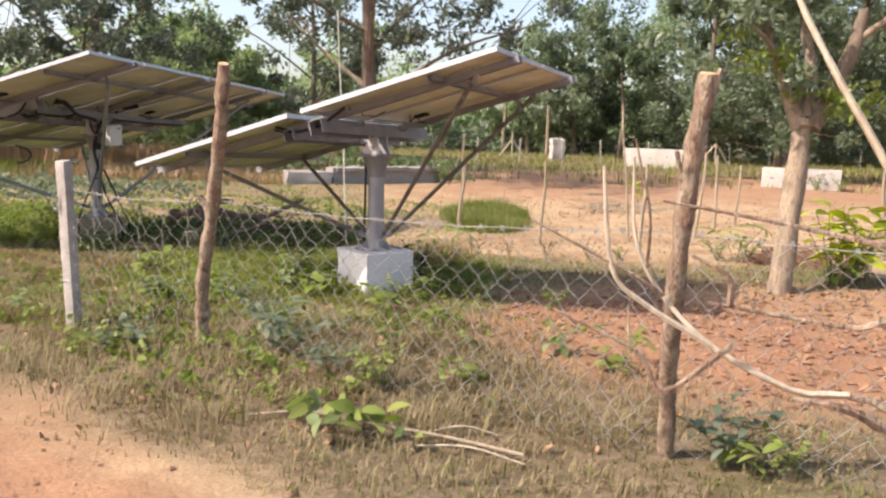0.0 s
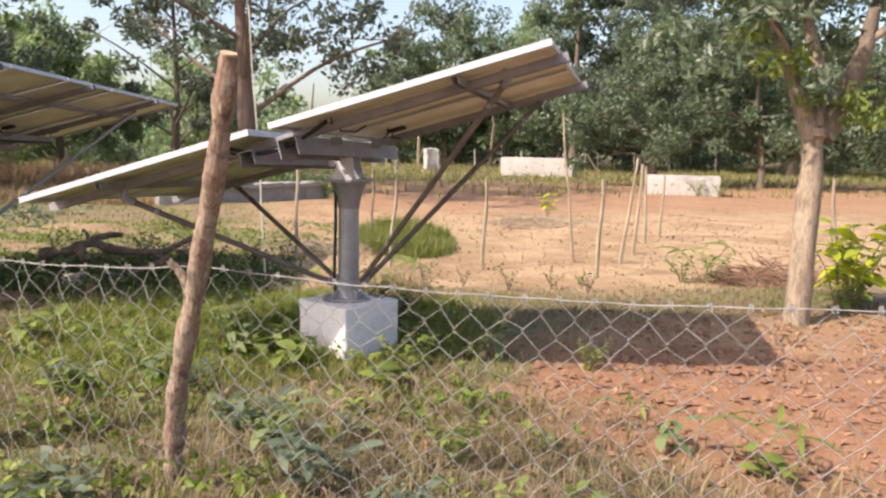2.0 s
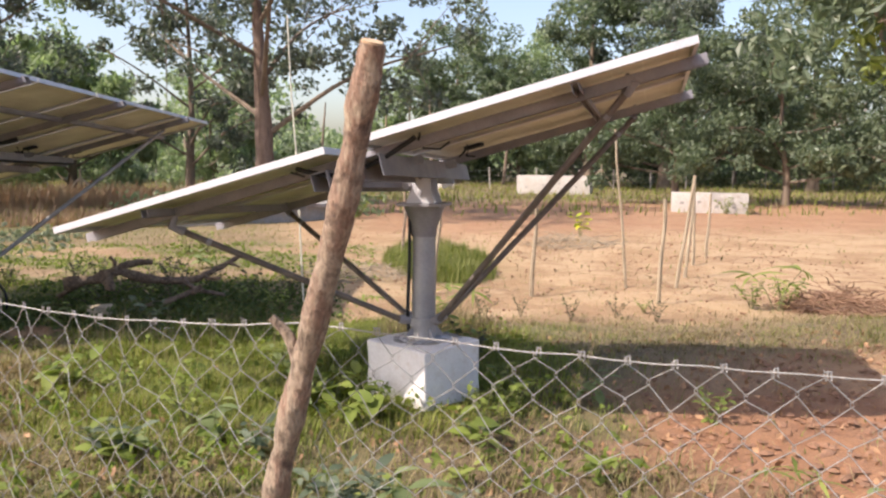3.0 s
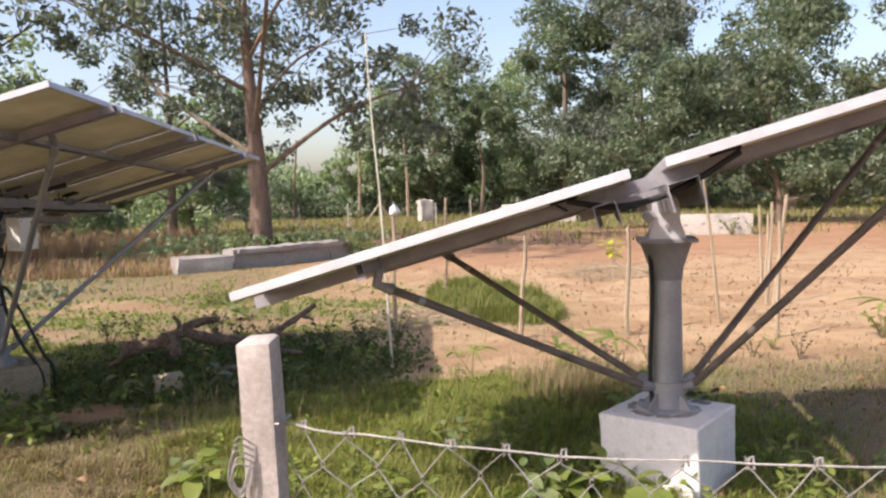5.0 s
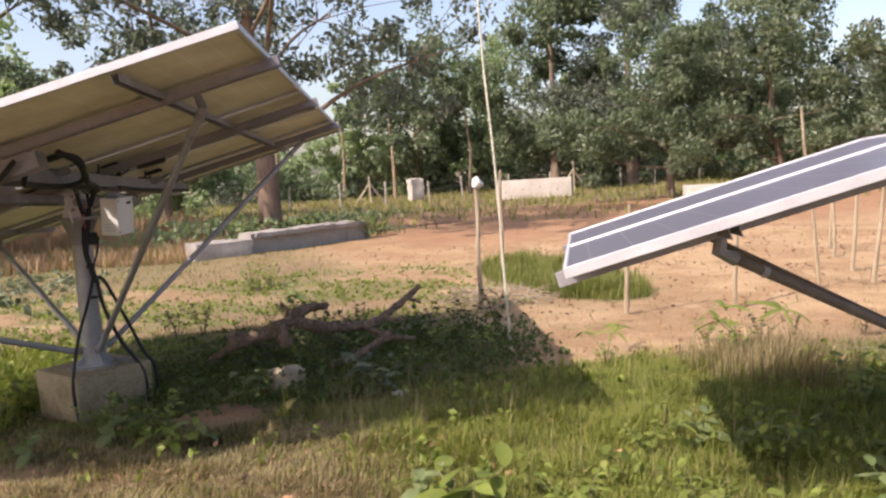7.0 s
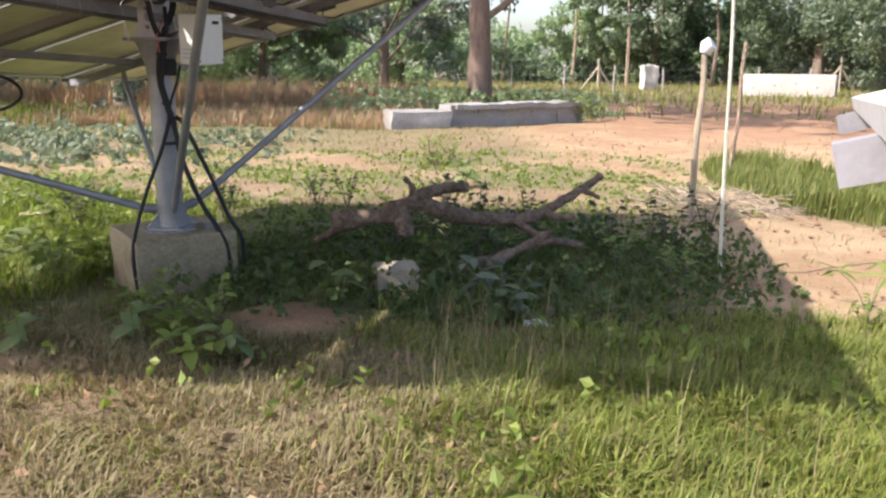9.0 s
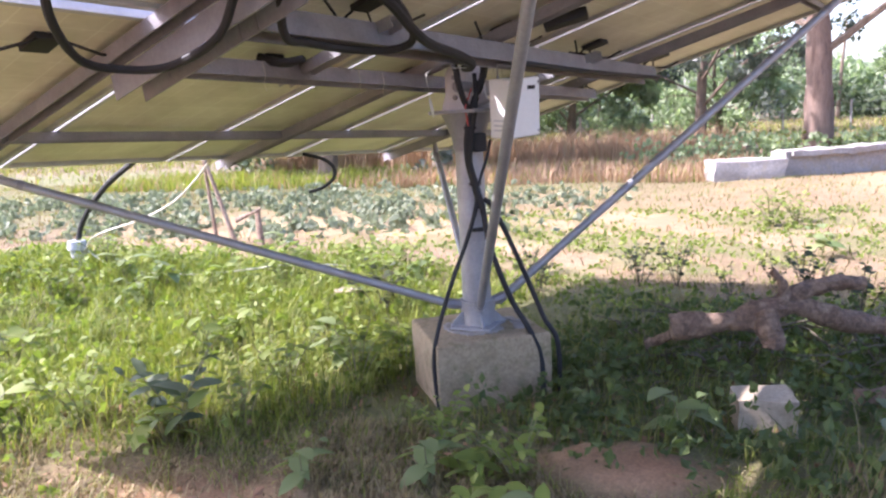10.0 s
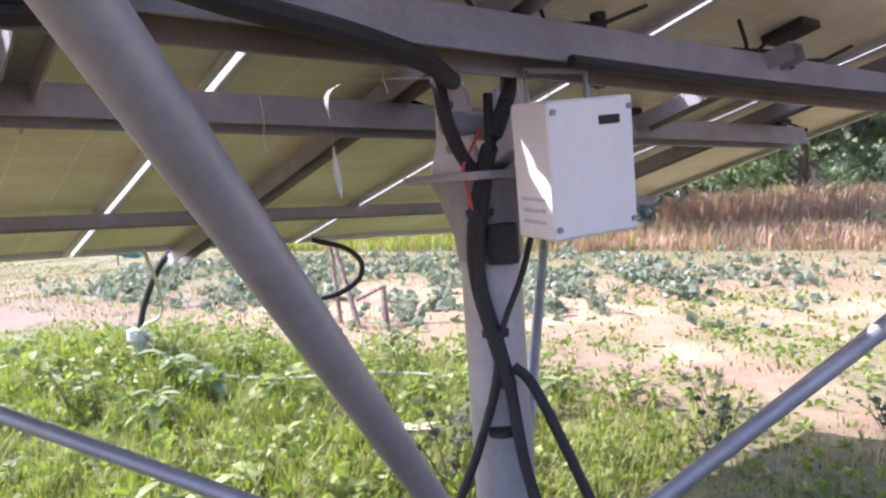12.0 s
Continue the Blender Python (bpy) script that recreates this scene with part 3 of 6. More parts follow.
def panel_stand(name, c, yaw, tilt, droop, across, ml, mw, gap, mid, pole, foot_z, rails, label, beams, braces, brace_r=0.0235, brace_mat=None):
    base = Vector((pole[0], pole[1], foot_z))
    st = thing(name, base, label, "solar panels", "solar panel stands")
    A = array_pose(c, yaw, tilt, droop)
    frame_mesh, glass_mesh, jb_mesh = module_meshes(ml, mw)
    width = across * mw + (across - 1) * gap
    back = Matrix.Translation(-base)
    for i in range(across):
        for s in (-1, 1):
            m = A @ pose(s * (ml / 2 + mid / 2), -width / 2 + mw / 2 + i * (mw + gap), 0, 0, 0, 0 if s > 0 else 180)
            mo = new("solar_module", frame_mesh)
            mo.parent, mo.matrix_basis = st, back @ m
            for nm, me in (("laminate", glass_mesh), ("junction_box", jb_mesh)):
                ch = new(nm, me)
                ch.parent = mo
                if nm == "junction_box":
                    ch.location = (-(ml / 2) + 0.3, 0, 0)
    length = 2 * ml + mid
    # rails up the slope, right under the frames
    for y in rails:
        part("rail", channel(length + 0.1, 0.07, 0.055, 0.005, A @ pose(0, y, -0.022)), M_STEEL, st)
    # light purlins along the axis
    for x in (-0.34 * length, 0.34 * length):
        part("purlin", channel(width - 0.1, 0.04, 0.045, 0.004, A @ pose(x, 0, -0.022, 0, 0, 90)), M_STEEL, st)
    # main beams
    for x, lo, hi, w, h in beams:
        part("beam", channel(hi - lo, w, h, 0.006, A @ pose(x, (lo + hi) / 2, -0.08, 0, 0, 90)), M_STEEL, st)
    # short ties between the two beams
    x0, x1 = sorted(b[0] for b in beams)
    for y in (-0.52 * width / 2 * 0.72, 0.5 * width / 2 * 0.72):
        part("beam_tie", channel(x1 - x0 + 0.25, 0.07, 0.05, 0.005, A @ pose((x0 + x1) / 2, y, -0.078)), M_GALV, st)
    # pole, collar and head
    head = A @ Vector((0.0, 0.0, -0.24))
    top = Vector((pole[0], pole[1], head.z - 0.1))
    part("pole", tube([base - Vector((0, 0, 0.05)), top], [0.082, 0.076], 20), M_GALV, st)
    part("collar", tube([top - Vector((0, 0, 0.2)), top - Vector((0, 0, 0.14)), top - Vector((0, 0, 0.03)), top], [0.083, 0.088, 0.125, 0.14], 20), M_STEEL, st)
    part("top_plate", box(0.3, 0.3, 0.02, Matrix.Translation(top + Vector((0, 0, 0.012))) @ pose(0, 0, 0, 0, 0, math.degrees(yaw)), 0.004), M_STEEL, st)
    for s in (-1, 1):
        mm = Matrix.Translation(top + Vector((0, 0, 0.13))) @ pose(0, 0, 0, 0, 0, math.degrees(yaw)) @ pose(0, s * 0.09, 0)
        cheek = part("bearing_cheek", cheek_plate(mm), M_ALU, st, "pale galvanised bearing plate with bolts")
        for hz in (-0.045, 0.06):
            part("bolt", tube([mm @ Vector((0, s * 0.005, hz)), mm @ Vector((0, s * 0.02, hz))], 0.014, 6), M_STEEL, cheek)
    part("axle", tube([A @ Vector((0.0, -0.06, -0.2)), A @ Vector((0.0, 0.06, -0.2))], 0.03, 14), M_STEEL, st)
    # foot collar with lugs and four braces
    part("foot_plate", box(0.24, 0.24, 0.016, Matrix.Translation(base + Vector((0, 0, 0.01))), 0.004), M_GALV, st)
    part("foot_collar", tube([base + Vector((0, 0, 0.1)), base + Vector((0, 0, 0.16))], 0.1, 18), M_GALV, st)
    for k in range(4):
        a = math.pi / 4 + k * math.pi / 2 + yaw
        d = Vector((math.cos(a), math.sin(a), 0))
        side = Vector((-d.y, d.x, 0)) * 0.005
        gus = bmesh.new()
        tri = [base + d * 0.07 + Vector((0, 0, 0.017)), base + d * 0.16 + Vector((0, 0, 0.017)), base + d * 0.15 + Vector((0, 0, 0.03)), base + d * 0.085 + Vector((0, 0, 0.1)), base + d * 0.07 + Vector((0, 0, 0.1))]
        fa, fb = [gus.verts.new(p + side) for p in tri], [gus.verts.new(p - side) for p in tri]
        gus.faces.new(fa)
        gus.faces.new(fb[::-1])
        for i in range(5):
            gus.faces.new((fa[i], fb[i], fb[(i + 1) % 5], fa[(i + 1) % 5]))
        part("gusset", gus, M_GALV, st)
    grout = bmesh.new()
    for k in range(26):
        a, d = k * 2.4, 0.13 + 0.11 * ((k * 0.618) % 1)
        bmesh.ops.create_icosphere(grout, subdivisions=1, radius=0.012 + 0.02 * ((k * 0.37) % 1), matrix=Matrix.Translation(base + Vector((math.cos(a) * d, math.sin(a) * d, 0.0))) @ Matrix.Diagonal((1.5, 1.1, 0.5, 1)))
    tagged(part("grout", grout, M_GREYSTONE, st), kind="stuff")
    for x, y, z in braces:
        end = A @ Vector((x, y, -0.09))
        if z == "hook":
            end = end - Vector((0, 0, 0.07))
        start = base + Vector((0, 0, 0.13))
        flat = (end - start)
        flat.z = 0
        start = start + flat.normalized() * 0.12
        br = part("brace", tube([start, end], brace_r, 12), brace_mat or M_GALV, st)
        lug = tube([start - flat.normalized() * 0.05, start + (end - start).normalized() * 0.05], 0.03, 8)
        part("brace_lug", lug, M_STEEL, br)
        d = (end - start).normalized()
        part("sleeve", tube([end - d * 0.2, end - d * 0.17], brace_r * 1.13, 12), M_STEEL, br)
        eye = tube([end - d * 0.03, end + d * 0.05, A @ Vector((x, y, -0.02))], [0.03, 0.028, 0.02], 8)
        part("brace_eye", eye, M_STEEL, br)
    return st, A, base, top


def cheek_plate(m):
    """An upright plate, wide at the foot and rounded at the top."""
    out = [(-0.1, -0.115), (0.1, -0.115), (0.066, -0.02)]
    out += [(0.064 * math.cos(k * math.pi / 8), 0.06 + 0.064 * math.sin(k * math.pi / 8)) for k in range(9)]
    out.append((-0.066, -0.02))
    bm = bmesh.new()
    bm.faces.new([bm.verts.new((x, 0.007, z)) for x, z in out])
    ext = bmesh.ops.extrude_face_region(bm, geom=bm.faces[:])
    bmesh.ops.translate(bm, verts=[v for v in ext["geom"] if isinstance(v, bmesh.types.BMVert)], vec=(0, -0.014, 0))
    bm.transform(m)
    return bm


def footing(loc, size, h, yaw, material, label):
    x, y, z = loc
    bm = box(size, size, h, pose(x, y, z, 0, 0, yaw) @ pose(0, 0, -h / 2), 0.018, segs=3)
    bmesh.ops.subdivide_edges(bm, edges=[e for e in bm.edges if e.calc_length() > 0.2], cuts=5, use_grid_fill=True)
    for v in bm.verts:
        n = noise.noise(v.co * 7.0) * 0.009 + noise.noise(v.co * 22.0) * 0.003
        v.co += Vector((v.co.x - x, v.co.y - y, (v.co.z - z + h / 2) * 0.6)).normalized() * n
    return solo("concrete_footing", bm, material, (x, y, z - h), label, "concrete block", "panel stand footings")


P1, P2 = (-0.69, 8.75), (-5.354, 12.644)
footing((P1[0], P1[1], 0.30), 0.54, 0.5, 40, M_BLOCKW, "whitewashed concrete footing block in the grass")
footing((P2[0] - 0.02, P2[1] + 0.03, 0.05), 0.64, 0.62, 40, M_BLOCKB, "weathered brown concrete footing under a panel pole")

st1, A1, base1, top1 = panel_stand(
    "solar_panel_stand", (-0.84, 8.764, 1.536), -0.392, 0.272, -0.036, 2, 1.78, 1.09, 0.02, 0.14, P1, 0.30, (-0.75, 0.75),
    "tilted solar panels on a steel pole behind the fence", [(0.12, -1.0, 1.0, 0.13, 0.12), (-0.2, -0.95, 0.9, 0.1, 0.1)],
    [(-1.24, -0.75, "hook"), (-1.25, 0.75, ""), (1.5, -0.75, ""), (1.5, 0.75, "")], 0.02, M_RUSTED)
st2, A2, base2, top2 = panel_stand(
    "solar_panel_stand", (-5.37, 12.56, 1.578), -0.182, 0.262, -0.045, 5, 1.96, 0.989, 0.018, 0.06, P2, 0.055, (-1.76, -0.06, 1.66),
    "large tilted array of solar panels on a steel pole", [(0.26, -1.6, 1.95, 0.1, 0.095), (-0.2, -1.6, 1.95, 0.07, 0.07)],
    [(-1.83, -1.66, ""), (-1.6, 1.8, "hook"), (1.5, -1.59, "hook"), (1.6, 1.8, "")])


def hang(pts, r, parent, name="cable", mat=None, label=""):
    return part(name, tube(curve_points(pts, 7), r, 8), mat or M_BLACK, parent, label)


def ribbon(pts, w, parent, name, mat, label):
    """A thin twisted strip of film."""
    bm = bmesh.new()
    p = curve_points(pts, 6)
    rows = []
    for i, q in enumerate(p):
        a = i * 0.22
        d = Vector((math.cos(a), math.sin(a), 0.15)) * w * (0.5 + 0.35 * math.sin(i * 0.9) - 0.3 * i / len(p))
        rows.append((bm.verts.new(q - d), bm.verts.new(q + d)))
    for r0, r1 in zip(rows, rows[1:]):
        bm.faces.new((r0[0], r0[1], r1[1], r1[0]))
    bmesh.ops.solidify(bm, geom=bm.faces[:], thickness=0.0015)
    return part(name, bm, mat, parent, label)


# black cables down the second pole and over its footing
bx, by, bz = base2
for pts, r in (
    ([(-5.29, 12.57, 1.6), (-5.217, 12.587, 1.48), (-5.267, 12.547, 1.3), (-5.306, 12.535, 1.138), (-5.314, 12.54, 1.0), (-5.289, 12.56, 0.856), (-5.262, 12.568, 0.74)], 0.021),
    ([(-5.262, 12.56, 1.45), (-5.255, 12.54, 1.3), (-5.285, 12.525, 1.1), (-5.298, 12.53, 0.96), (-5.28, 12.555, 0.8), (-5.334, 12.522, 0.586), (-5.404, 12.436, 0.351), (-5.43, 12.285, 0.12), (-5.445, 12.24, -0.065), (-5.42, 12.23, -0.33)], 0.012),
    ([(-5.262, 12.568, 0.76), (-5.224, 12.572, 0.515), (-5.123, 12.583, 0.235), (-5.03, 12.575, 0.085), (-4.975, 12.6, -0.07), (-4.965, 12.6, -0.3)], 0.016),
    ([(-5.25, 12.575, 0.79), (-5.2, 12.6, 0.72), (-5.084, 12.66, 0.406), (-4.98, 12.69, 0.12), (-4.905, 12.69, -0.02), (-4.9, 12.69, -0.33)], 0.014),
    ([(-5.23, 12.655, 1.1), (-5.239, 12.615, 1.005), (-5.259, 12.57, 0.912), (-5.275, 12.555, 0.85)], 0.008),
    ([(-5.362, 12.446, 1.57), (-5.319, 12.45, 1.475), (-5.31, 12.455, 1.409), (-5.299, 12.48, 1.327), (-5.29, 12.53, 1.26)], 0.017),
):
    hang(pts, r, st2)
hang([(-5.276, 12.545, 1.374), (-5.285, 12.5, 1.308), (-5.291, 12.485, 1.269), (-5.291, 12.51, 1.18)], 0.004, st2, "red_wire", M_RED, "thin red wire")
for z in (1.17, 0.87, 0.62):        # tape round the bundle
    part("cable_tie", tube([(-5.295, 12.54 + 0.03 * (z < 1), z - 0.008), (-5.295, 12.54 + 0.03 * (z < 1), z + 0.008)], 0.034, 10), M_BLACK, st2)
# a deep galvanised channel across the ends of the two beams
part("end_bracket", channel(0.98, 0.13, 0.1, 0.007, A2 @ pose(0.06, -1.655, -0.0785)), M_GALV, st2, "bright galvanised end bracket")
# looped cables under the modules
for pts, r in (
    ([(0.3, -2.3, -0.04), (0.1, -2.2, -0.12), (-0.1, -2.02, -0.16), (-0.13, -1.86, -0.17), (0.0, -1.76, -0.2), (0.27, -1.75, -0.2), (0.46, -1.79, -0.12)], 0.015),
    ([(0.5, -1.63, -0.05), (0.35, -1.53, -0.2), (0.3, -1.38, -0.195), (0.29, -1.18, -0.2), (0.32, -0.96, -0.2), (0.43, -0.93, -0.2), (0.53, -1.06, -0.16), (0.57, -1.2, -0.1), (0.5, -1.27, -0.05)], 0.016),
    ([(0.5, -1.3, -0.04), (0.56, -1.2, -0.12), (0.5, -1.0, -0.19), (0.42, -0.79, -0.2), (0.36, -0.53, -0.2), (0.3, -0.34, -0.2), (0.2, -0.2, -0.18), (0.1, -0.1, -0.14)], 0.021),
    ([(0.32, 0.05, -0.18), (0.33, 0.6, -0.19), (0.32, 1.2, -0.18), (0.33, 1.9, -0.17)], 0.014),
    ([(-0.2, -1.17, -0.05), (-0.12, -1.12, -0.1), (-0.08, -1.06, -0.1), (-0.18, -0.94, -0.05)], 0.02),
    ([(0.3, 0.2, -0.04), (0.26, 0.24, -0.09), (0.08, 0.44, -0.09), (0.0, 0.5, -0.05)], 0.018),
    ([(0.24, 0.82, -0.05), (0.32, 0.93, -0.09), (0.28, 1.05, -0.1), (0.1, 1.5, -0.05)], 0.017),
):
    hang([A2 @ Vector(p) for p in pts], r, st2)
hang([(-7.00, 13.38, 1.04), (-6.89, 13.48, 0.99), (-6.84, 13.53, 0.92), (-6.85, 13.52, 0.84), (-6.92, 13.46, 0.78), (-6.99, 13.40, 0.76)], 0.013, st2)
hang([(-7.18, 12.64, 1.07), (-7.55, 12.87, 0.92), (-8.12, 13.19, 0.72), (-8.96, 13.60, 0.52), (-10.01, 14.00, 0.31), (-10.50, 14.25, 0.10)], 0.008, st2, "pale_hose", M_HOSE, "thin pale hose")
part("joint_box", box(0.22, 0.1, 0.05, A2 @ pose(0.6, 0.12, -0.06, 0, 0, 25), 0.012), M_BLACK, st2)
# pale drips of tie wire and a strip of plastic
ribbon([A2 @ Vector((0.2, -0.18, -0.18)), A2 @ Vector((0.1, -0.4, -0.17)), A2 @ Vector((0.08, -0.42, -0.26)), A2 @ Vector((0.07, -0.42, -0.4))], 0.013, st2, "plastic_strip", M_WHITE, "torn white plastic strip")


for k, (x, y, ln) in enumerate(((0.2, -0.35, 0.12), (0.2, 0.02, 0.09), (0.2, 0.1, 0.1), (0.2, 0.28, 0.11), (0.2, 0.62, 0.09), (0.2, 0.95, 0.08), (-0.16, -1.2, 0.1), (-0.16, -0.62, 0.09), (-0.16, -0.45, 0.11))):
    p0 = A2 @ Vector((x, y, -0.15))
    part("tie_wire", tube(curve_points([p0 + Vector((0, 0, 0.06)), p0 + Vector((0.008, 0, 0)), p0 + Vector((-0.006, 0.004, -ln * 0.3)), p0 + Vector((0.008, 0, -ln * 0.6))], 4), 0.0014, 5), M_HOSE, st2)


def control_box():
    w, h, d = 0.225, 0.3, 0.15
    fx = Vector((-5.06, 12.60, 1.262))
    m = Matrix.Translation(fx) @ pose(0, 0, 0, 4, -3, 67)
    body = part("control_box", box(w, d, h, m, 0.012, segs=3), M_WHITE, st2, "white plastic control box with a small window")
    part("window", box(0.055, 0.006, 0.02, m @ pose(0.045, -d / 2 - 0.001, 0.1), 0.002), M_BLACK, body)
    for sx in (-1, 1):
        for sz in (-1, 1):
            part("screw", tube([m @ Vector((sx * 0.1, -d / 2 + 0.004, sz * 0.125)), m @ Vector((sx * 0.1, -d / 2 - 0.005, sz * 0.125))], 0.007, 8), M_STEEL, body)
    for k in range(3):
        part("vent_slot", box(0.004, 0.09, 0.008, m @ pose(-w / 2 - 0.001, 0, -0.06 - 0.025 * k), 0.001), M_GREYP, body)
    # bracket over the box
    part("bracket", tube([m @ Vector((-0.1, 0.02, h / 2)), m @ Vector((-0.1, 0.02, h / 2 + 0.07)), m @ Vector((0.06, 0.02, h / 2 + 0.06)), m @ Vector((0.06, 0.02, h / 2))], 0.008, 6), M_GALV, st2)
    part("bracket_arm", bar(m @ Vector((-0.1, 0.07, 0.05)), Vector((bx, by, 1.25)), 0.04, 0.006), M_GALV, st2)
    lower = Matrix.Translation((-5.265, 12.585, 1.09)) @ pose(0, 0, 0, 0, 0, 30)
    part("cable_gland_box", box(0.075, 0.06, 0.1, lower, 0.015), M_BLACK, st2)


control_box()

# the clamps and cables of the first stand
x1, y1, z1 = base1
hang([(x1 - 0.1, y1 - 0.02, 1.2), (x1 - 0.1, y1 - 0.03, 0.9), (x1 - 0.11, y1 - 0.02, 0.5), (x1 - 0.1, y1 - 0.03, 0.32)], 0.012, st1)
hang([(-1.49, 8.06, 1.45), (-1.31, 7.98, 1.42), (-1.16, 7.92, 1.45), (-1.01, 7.86, 1.52), (-0.85, 7.79, 1.63)], 0.014, st1)


# ---- fence ----
def sag(a, b, t, drop):
    p = Vector(a).lerp(Vector(b), t)
    p.z -= drop * 4 * t * (1 - t)
    return p


def fence_span(a, b, height, drop, label, torn=0.0, seed=1):
    """Chain link between two posts: crimped wires that meet at the diamond's corners, hung from a line wire."""
    a, b = Vector(a), Vector(b)
    mid = (a + b) / 2
    fe = thing("chain_link_fence", (mid.x, mid.y, gz(mid.x, mid.y)), label, "fence", "fence panels")
    ln = (b - a).length
    w, h = 0.0625, 0.066
    rows, cols = int(height / h), int(ln / w)
    r = random.Random(seed)
    bm = bmesh.new()
    nrm = Vector((-(b - a).y, (b - a).x, 0)).normalized()
    for c in range(cols + 1):
        pts = []
        for k in range(rows + 1):
            t = (c + (0.5 if (k + c) % 2 else -0.5)) / (cols + 1)
            t = min(1, max(0, t))
            top = sag(a, b, t, drop)
            low = Vector((top.x, top.y, gz(top.x, top.y) + 0.01))
            p = top.lerp(low, k / rows)
            p += nrm * (0.02 * math.sin(t * 40 + k * 0.35) + (0.003 if k % 2 else -0.003)) + Vector((0, 0, 0.008 * math.sin(t * 90 + k)))
            if torn:
                p += nrm * torn * k / rows * math.sin(t * 20) + Vector((0, 0, -torn * 0.6 * abs(math.sin(t * 11))))
            side = Vector((b.x - a.x, b.y - a.y, 0)).normalized() * (0.004 if (k + c) % 2 else -0.004)
            pts += [p + Vector((0, 0, 0.012)) - side * 1.6, p + Vector((0, 0, 0.004)) + side, p - Vector((0, 0, 0.004)) + side, p - Vector((0, 0, 0.012)) - side * 1.6]
        tube(pts, 0.0015, 4, bm, cap=False)
    tagged(part("wire_mesh", bm, M_WIRE, fe), kind="stuff")
    line = [sag(a, b, k / 24, drop) + Vector((0, 0, 0.004 * r.uniform(-1, 1))) for k in range(25)]
    part("line_wire", tube(line, 0.0024, 6), M_WIRE, fe)
    twist = bmesh.new()
    for c in range(1, cols, 2):
        p = sag(a, b, (c + 0.5) / (cols + 1), drop)
        tube([p + Vector((0, 0, -0.012)) + nrm * 0.004, p + Vector((0.004, 0, 0.012)), p + Vector((0.012, 0, 0.014)), p + Vector((0.014, 0, -0.01)) - nrm * 0.004], 0.003, 5, twist)
    tagged(part("wire_twist", twist, M_WIRE, fe), kind="stuff")
    return fe


CP, PB, PC = (-2.71, 6.79), (-1.49, 6.1), (1.12, 4.78)
fence_span((CP[0], CP[1], 0.98), (PB[0] + 0.1, PB[1] - 0.05, 1.0), 0.98, 0.04, "sagging chain link fence of dull galvanised wire", seed=2)
fence_span((PB[0] + 0.14, PB[1] - 0.07, 1.0), (PC[0], PC[1], 1.05), 1.0, 0.05, "long span of sagging chain link fence wire", seed=3)
fence_span((PC[0] + 0.04, PC[1] - 0.02, 1.05), (4.4, 3.4, 1.05), 1.02, 0.04, "chain link fence running on along the bare field", seed=4)
fence_span((-4.72, 8.02, 0.72), (-8.2, 9.9, 0.9), 0.85, 0.06, "slack torn chain link fence by the opening", torn=0.05, seed=5)


def cement_post():
    x, y, top, w = CP[0], CP[1], 1.175, 0.082
    bm = box(w, w, top + 0.15, pose(x, y, (top - 0.15) / 2, 1.0, -0.5, -18), 0.01, segs=2)
    bmesh.ops.subdivide_edges(bm, edges=[e for e in bm.edges if e.calc_length() > 0.3], cuts=14)
    c = Vector((x, y, 0))
    for v in bm.verts:
        n = noise.noise(v.co * 9) * 0.006 + noise.noise(v.co * 30) * 0.003
        d = Vector((v.co.x - x, v.co.y - y, 0))
        v.co += d.normalized() * n
        if v.co.z > top - 0.01:
            v.co.z += 0.02 - d.length * 0.35
    ob = solo("cement_fence_post", bm, M_POST, (x, y, -0.15), "squat weathered cement fence post with pointed top", "fence post")
    for z in (0.98, 0.62, 0.3):
        ring = [Vector((x, y, z)) + Matrix.Rotation(k * math.pi / 2 + radians(-18 + 45), 3, "Z") @ Vector((w * 0.76, 0, 0.006 * (k % 2))) for k in range(5)]
        part("tie_wire", tube(ring, 0.003, 5), M_WIRE, ob)
    r = random.Random(4)
    for k in range(5):
        z, d = 0.88 + 0.015 * k, 0.02 + 0.02 * r.random()
        loop = [Vector((x - 0.03, y - 0.045, z)), Vector((x - 0.045 - d, y - 0.055, z + 0.02)), Vector((x - 0.05 - d * 1.4, y - 0.05, z - 0.03 - 0.01 * k)), Vector((x - 0.045 - d * 0.7, y - 0.05, z - 0.06 - 0.01 * k)), Vector((x - 0.035, y - 0.05, z - 0.03))]
        part("loose_wire", tube(curve_points(loop, 5), 0.002, 5), M_WIRE, ob)
    return ob


cement_post()


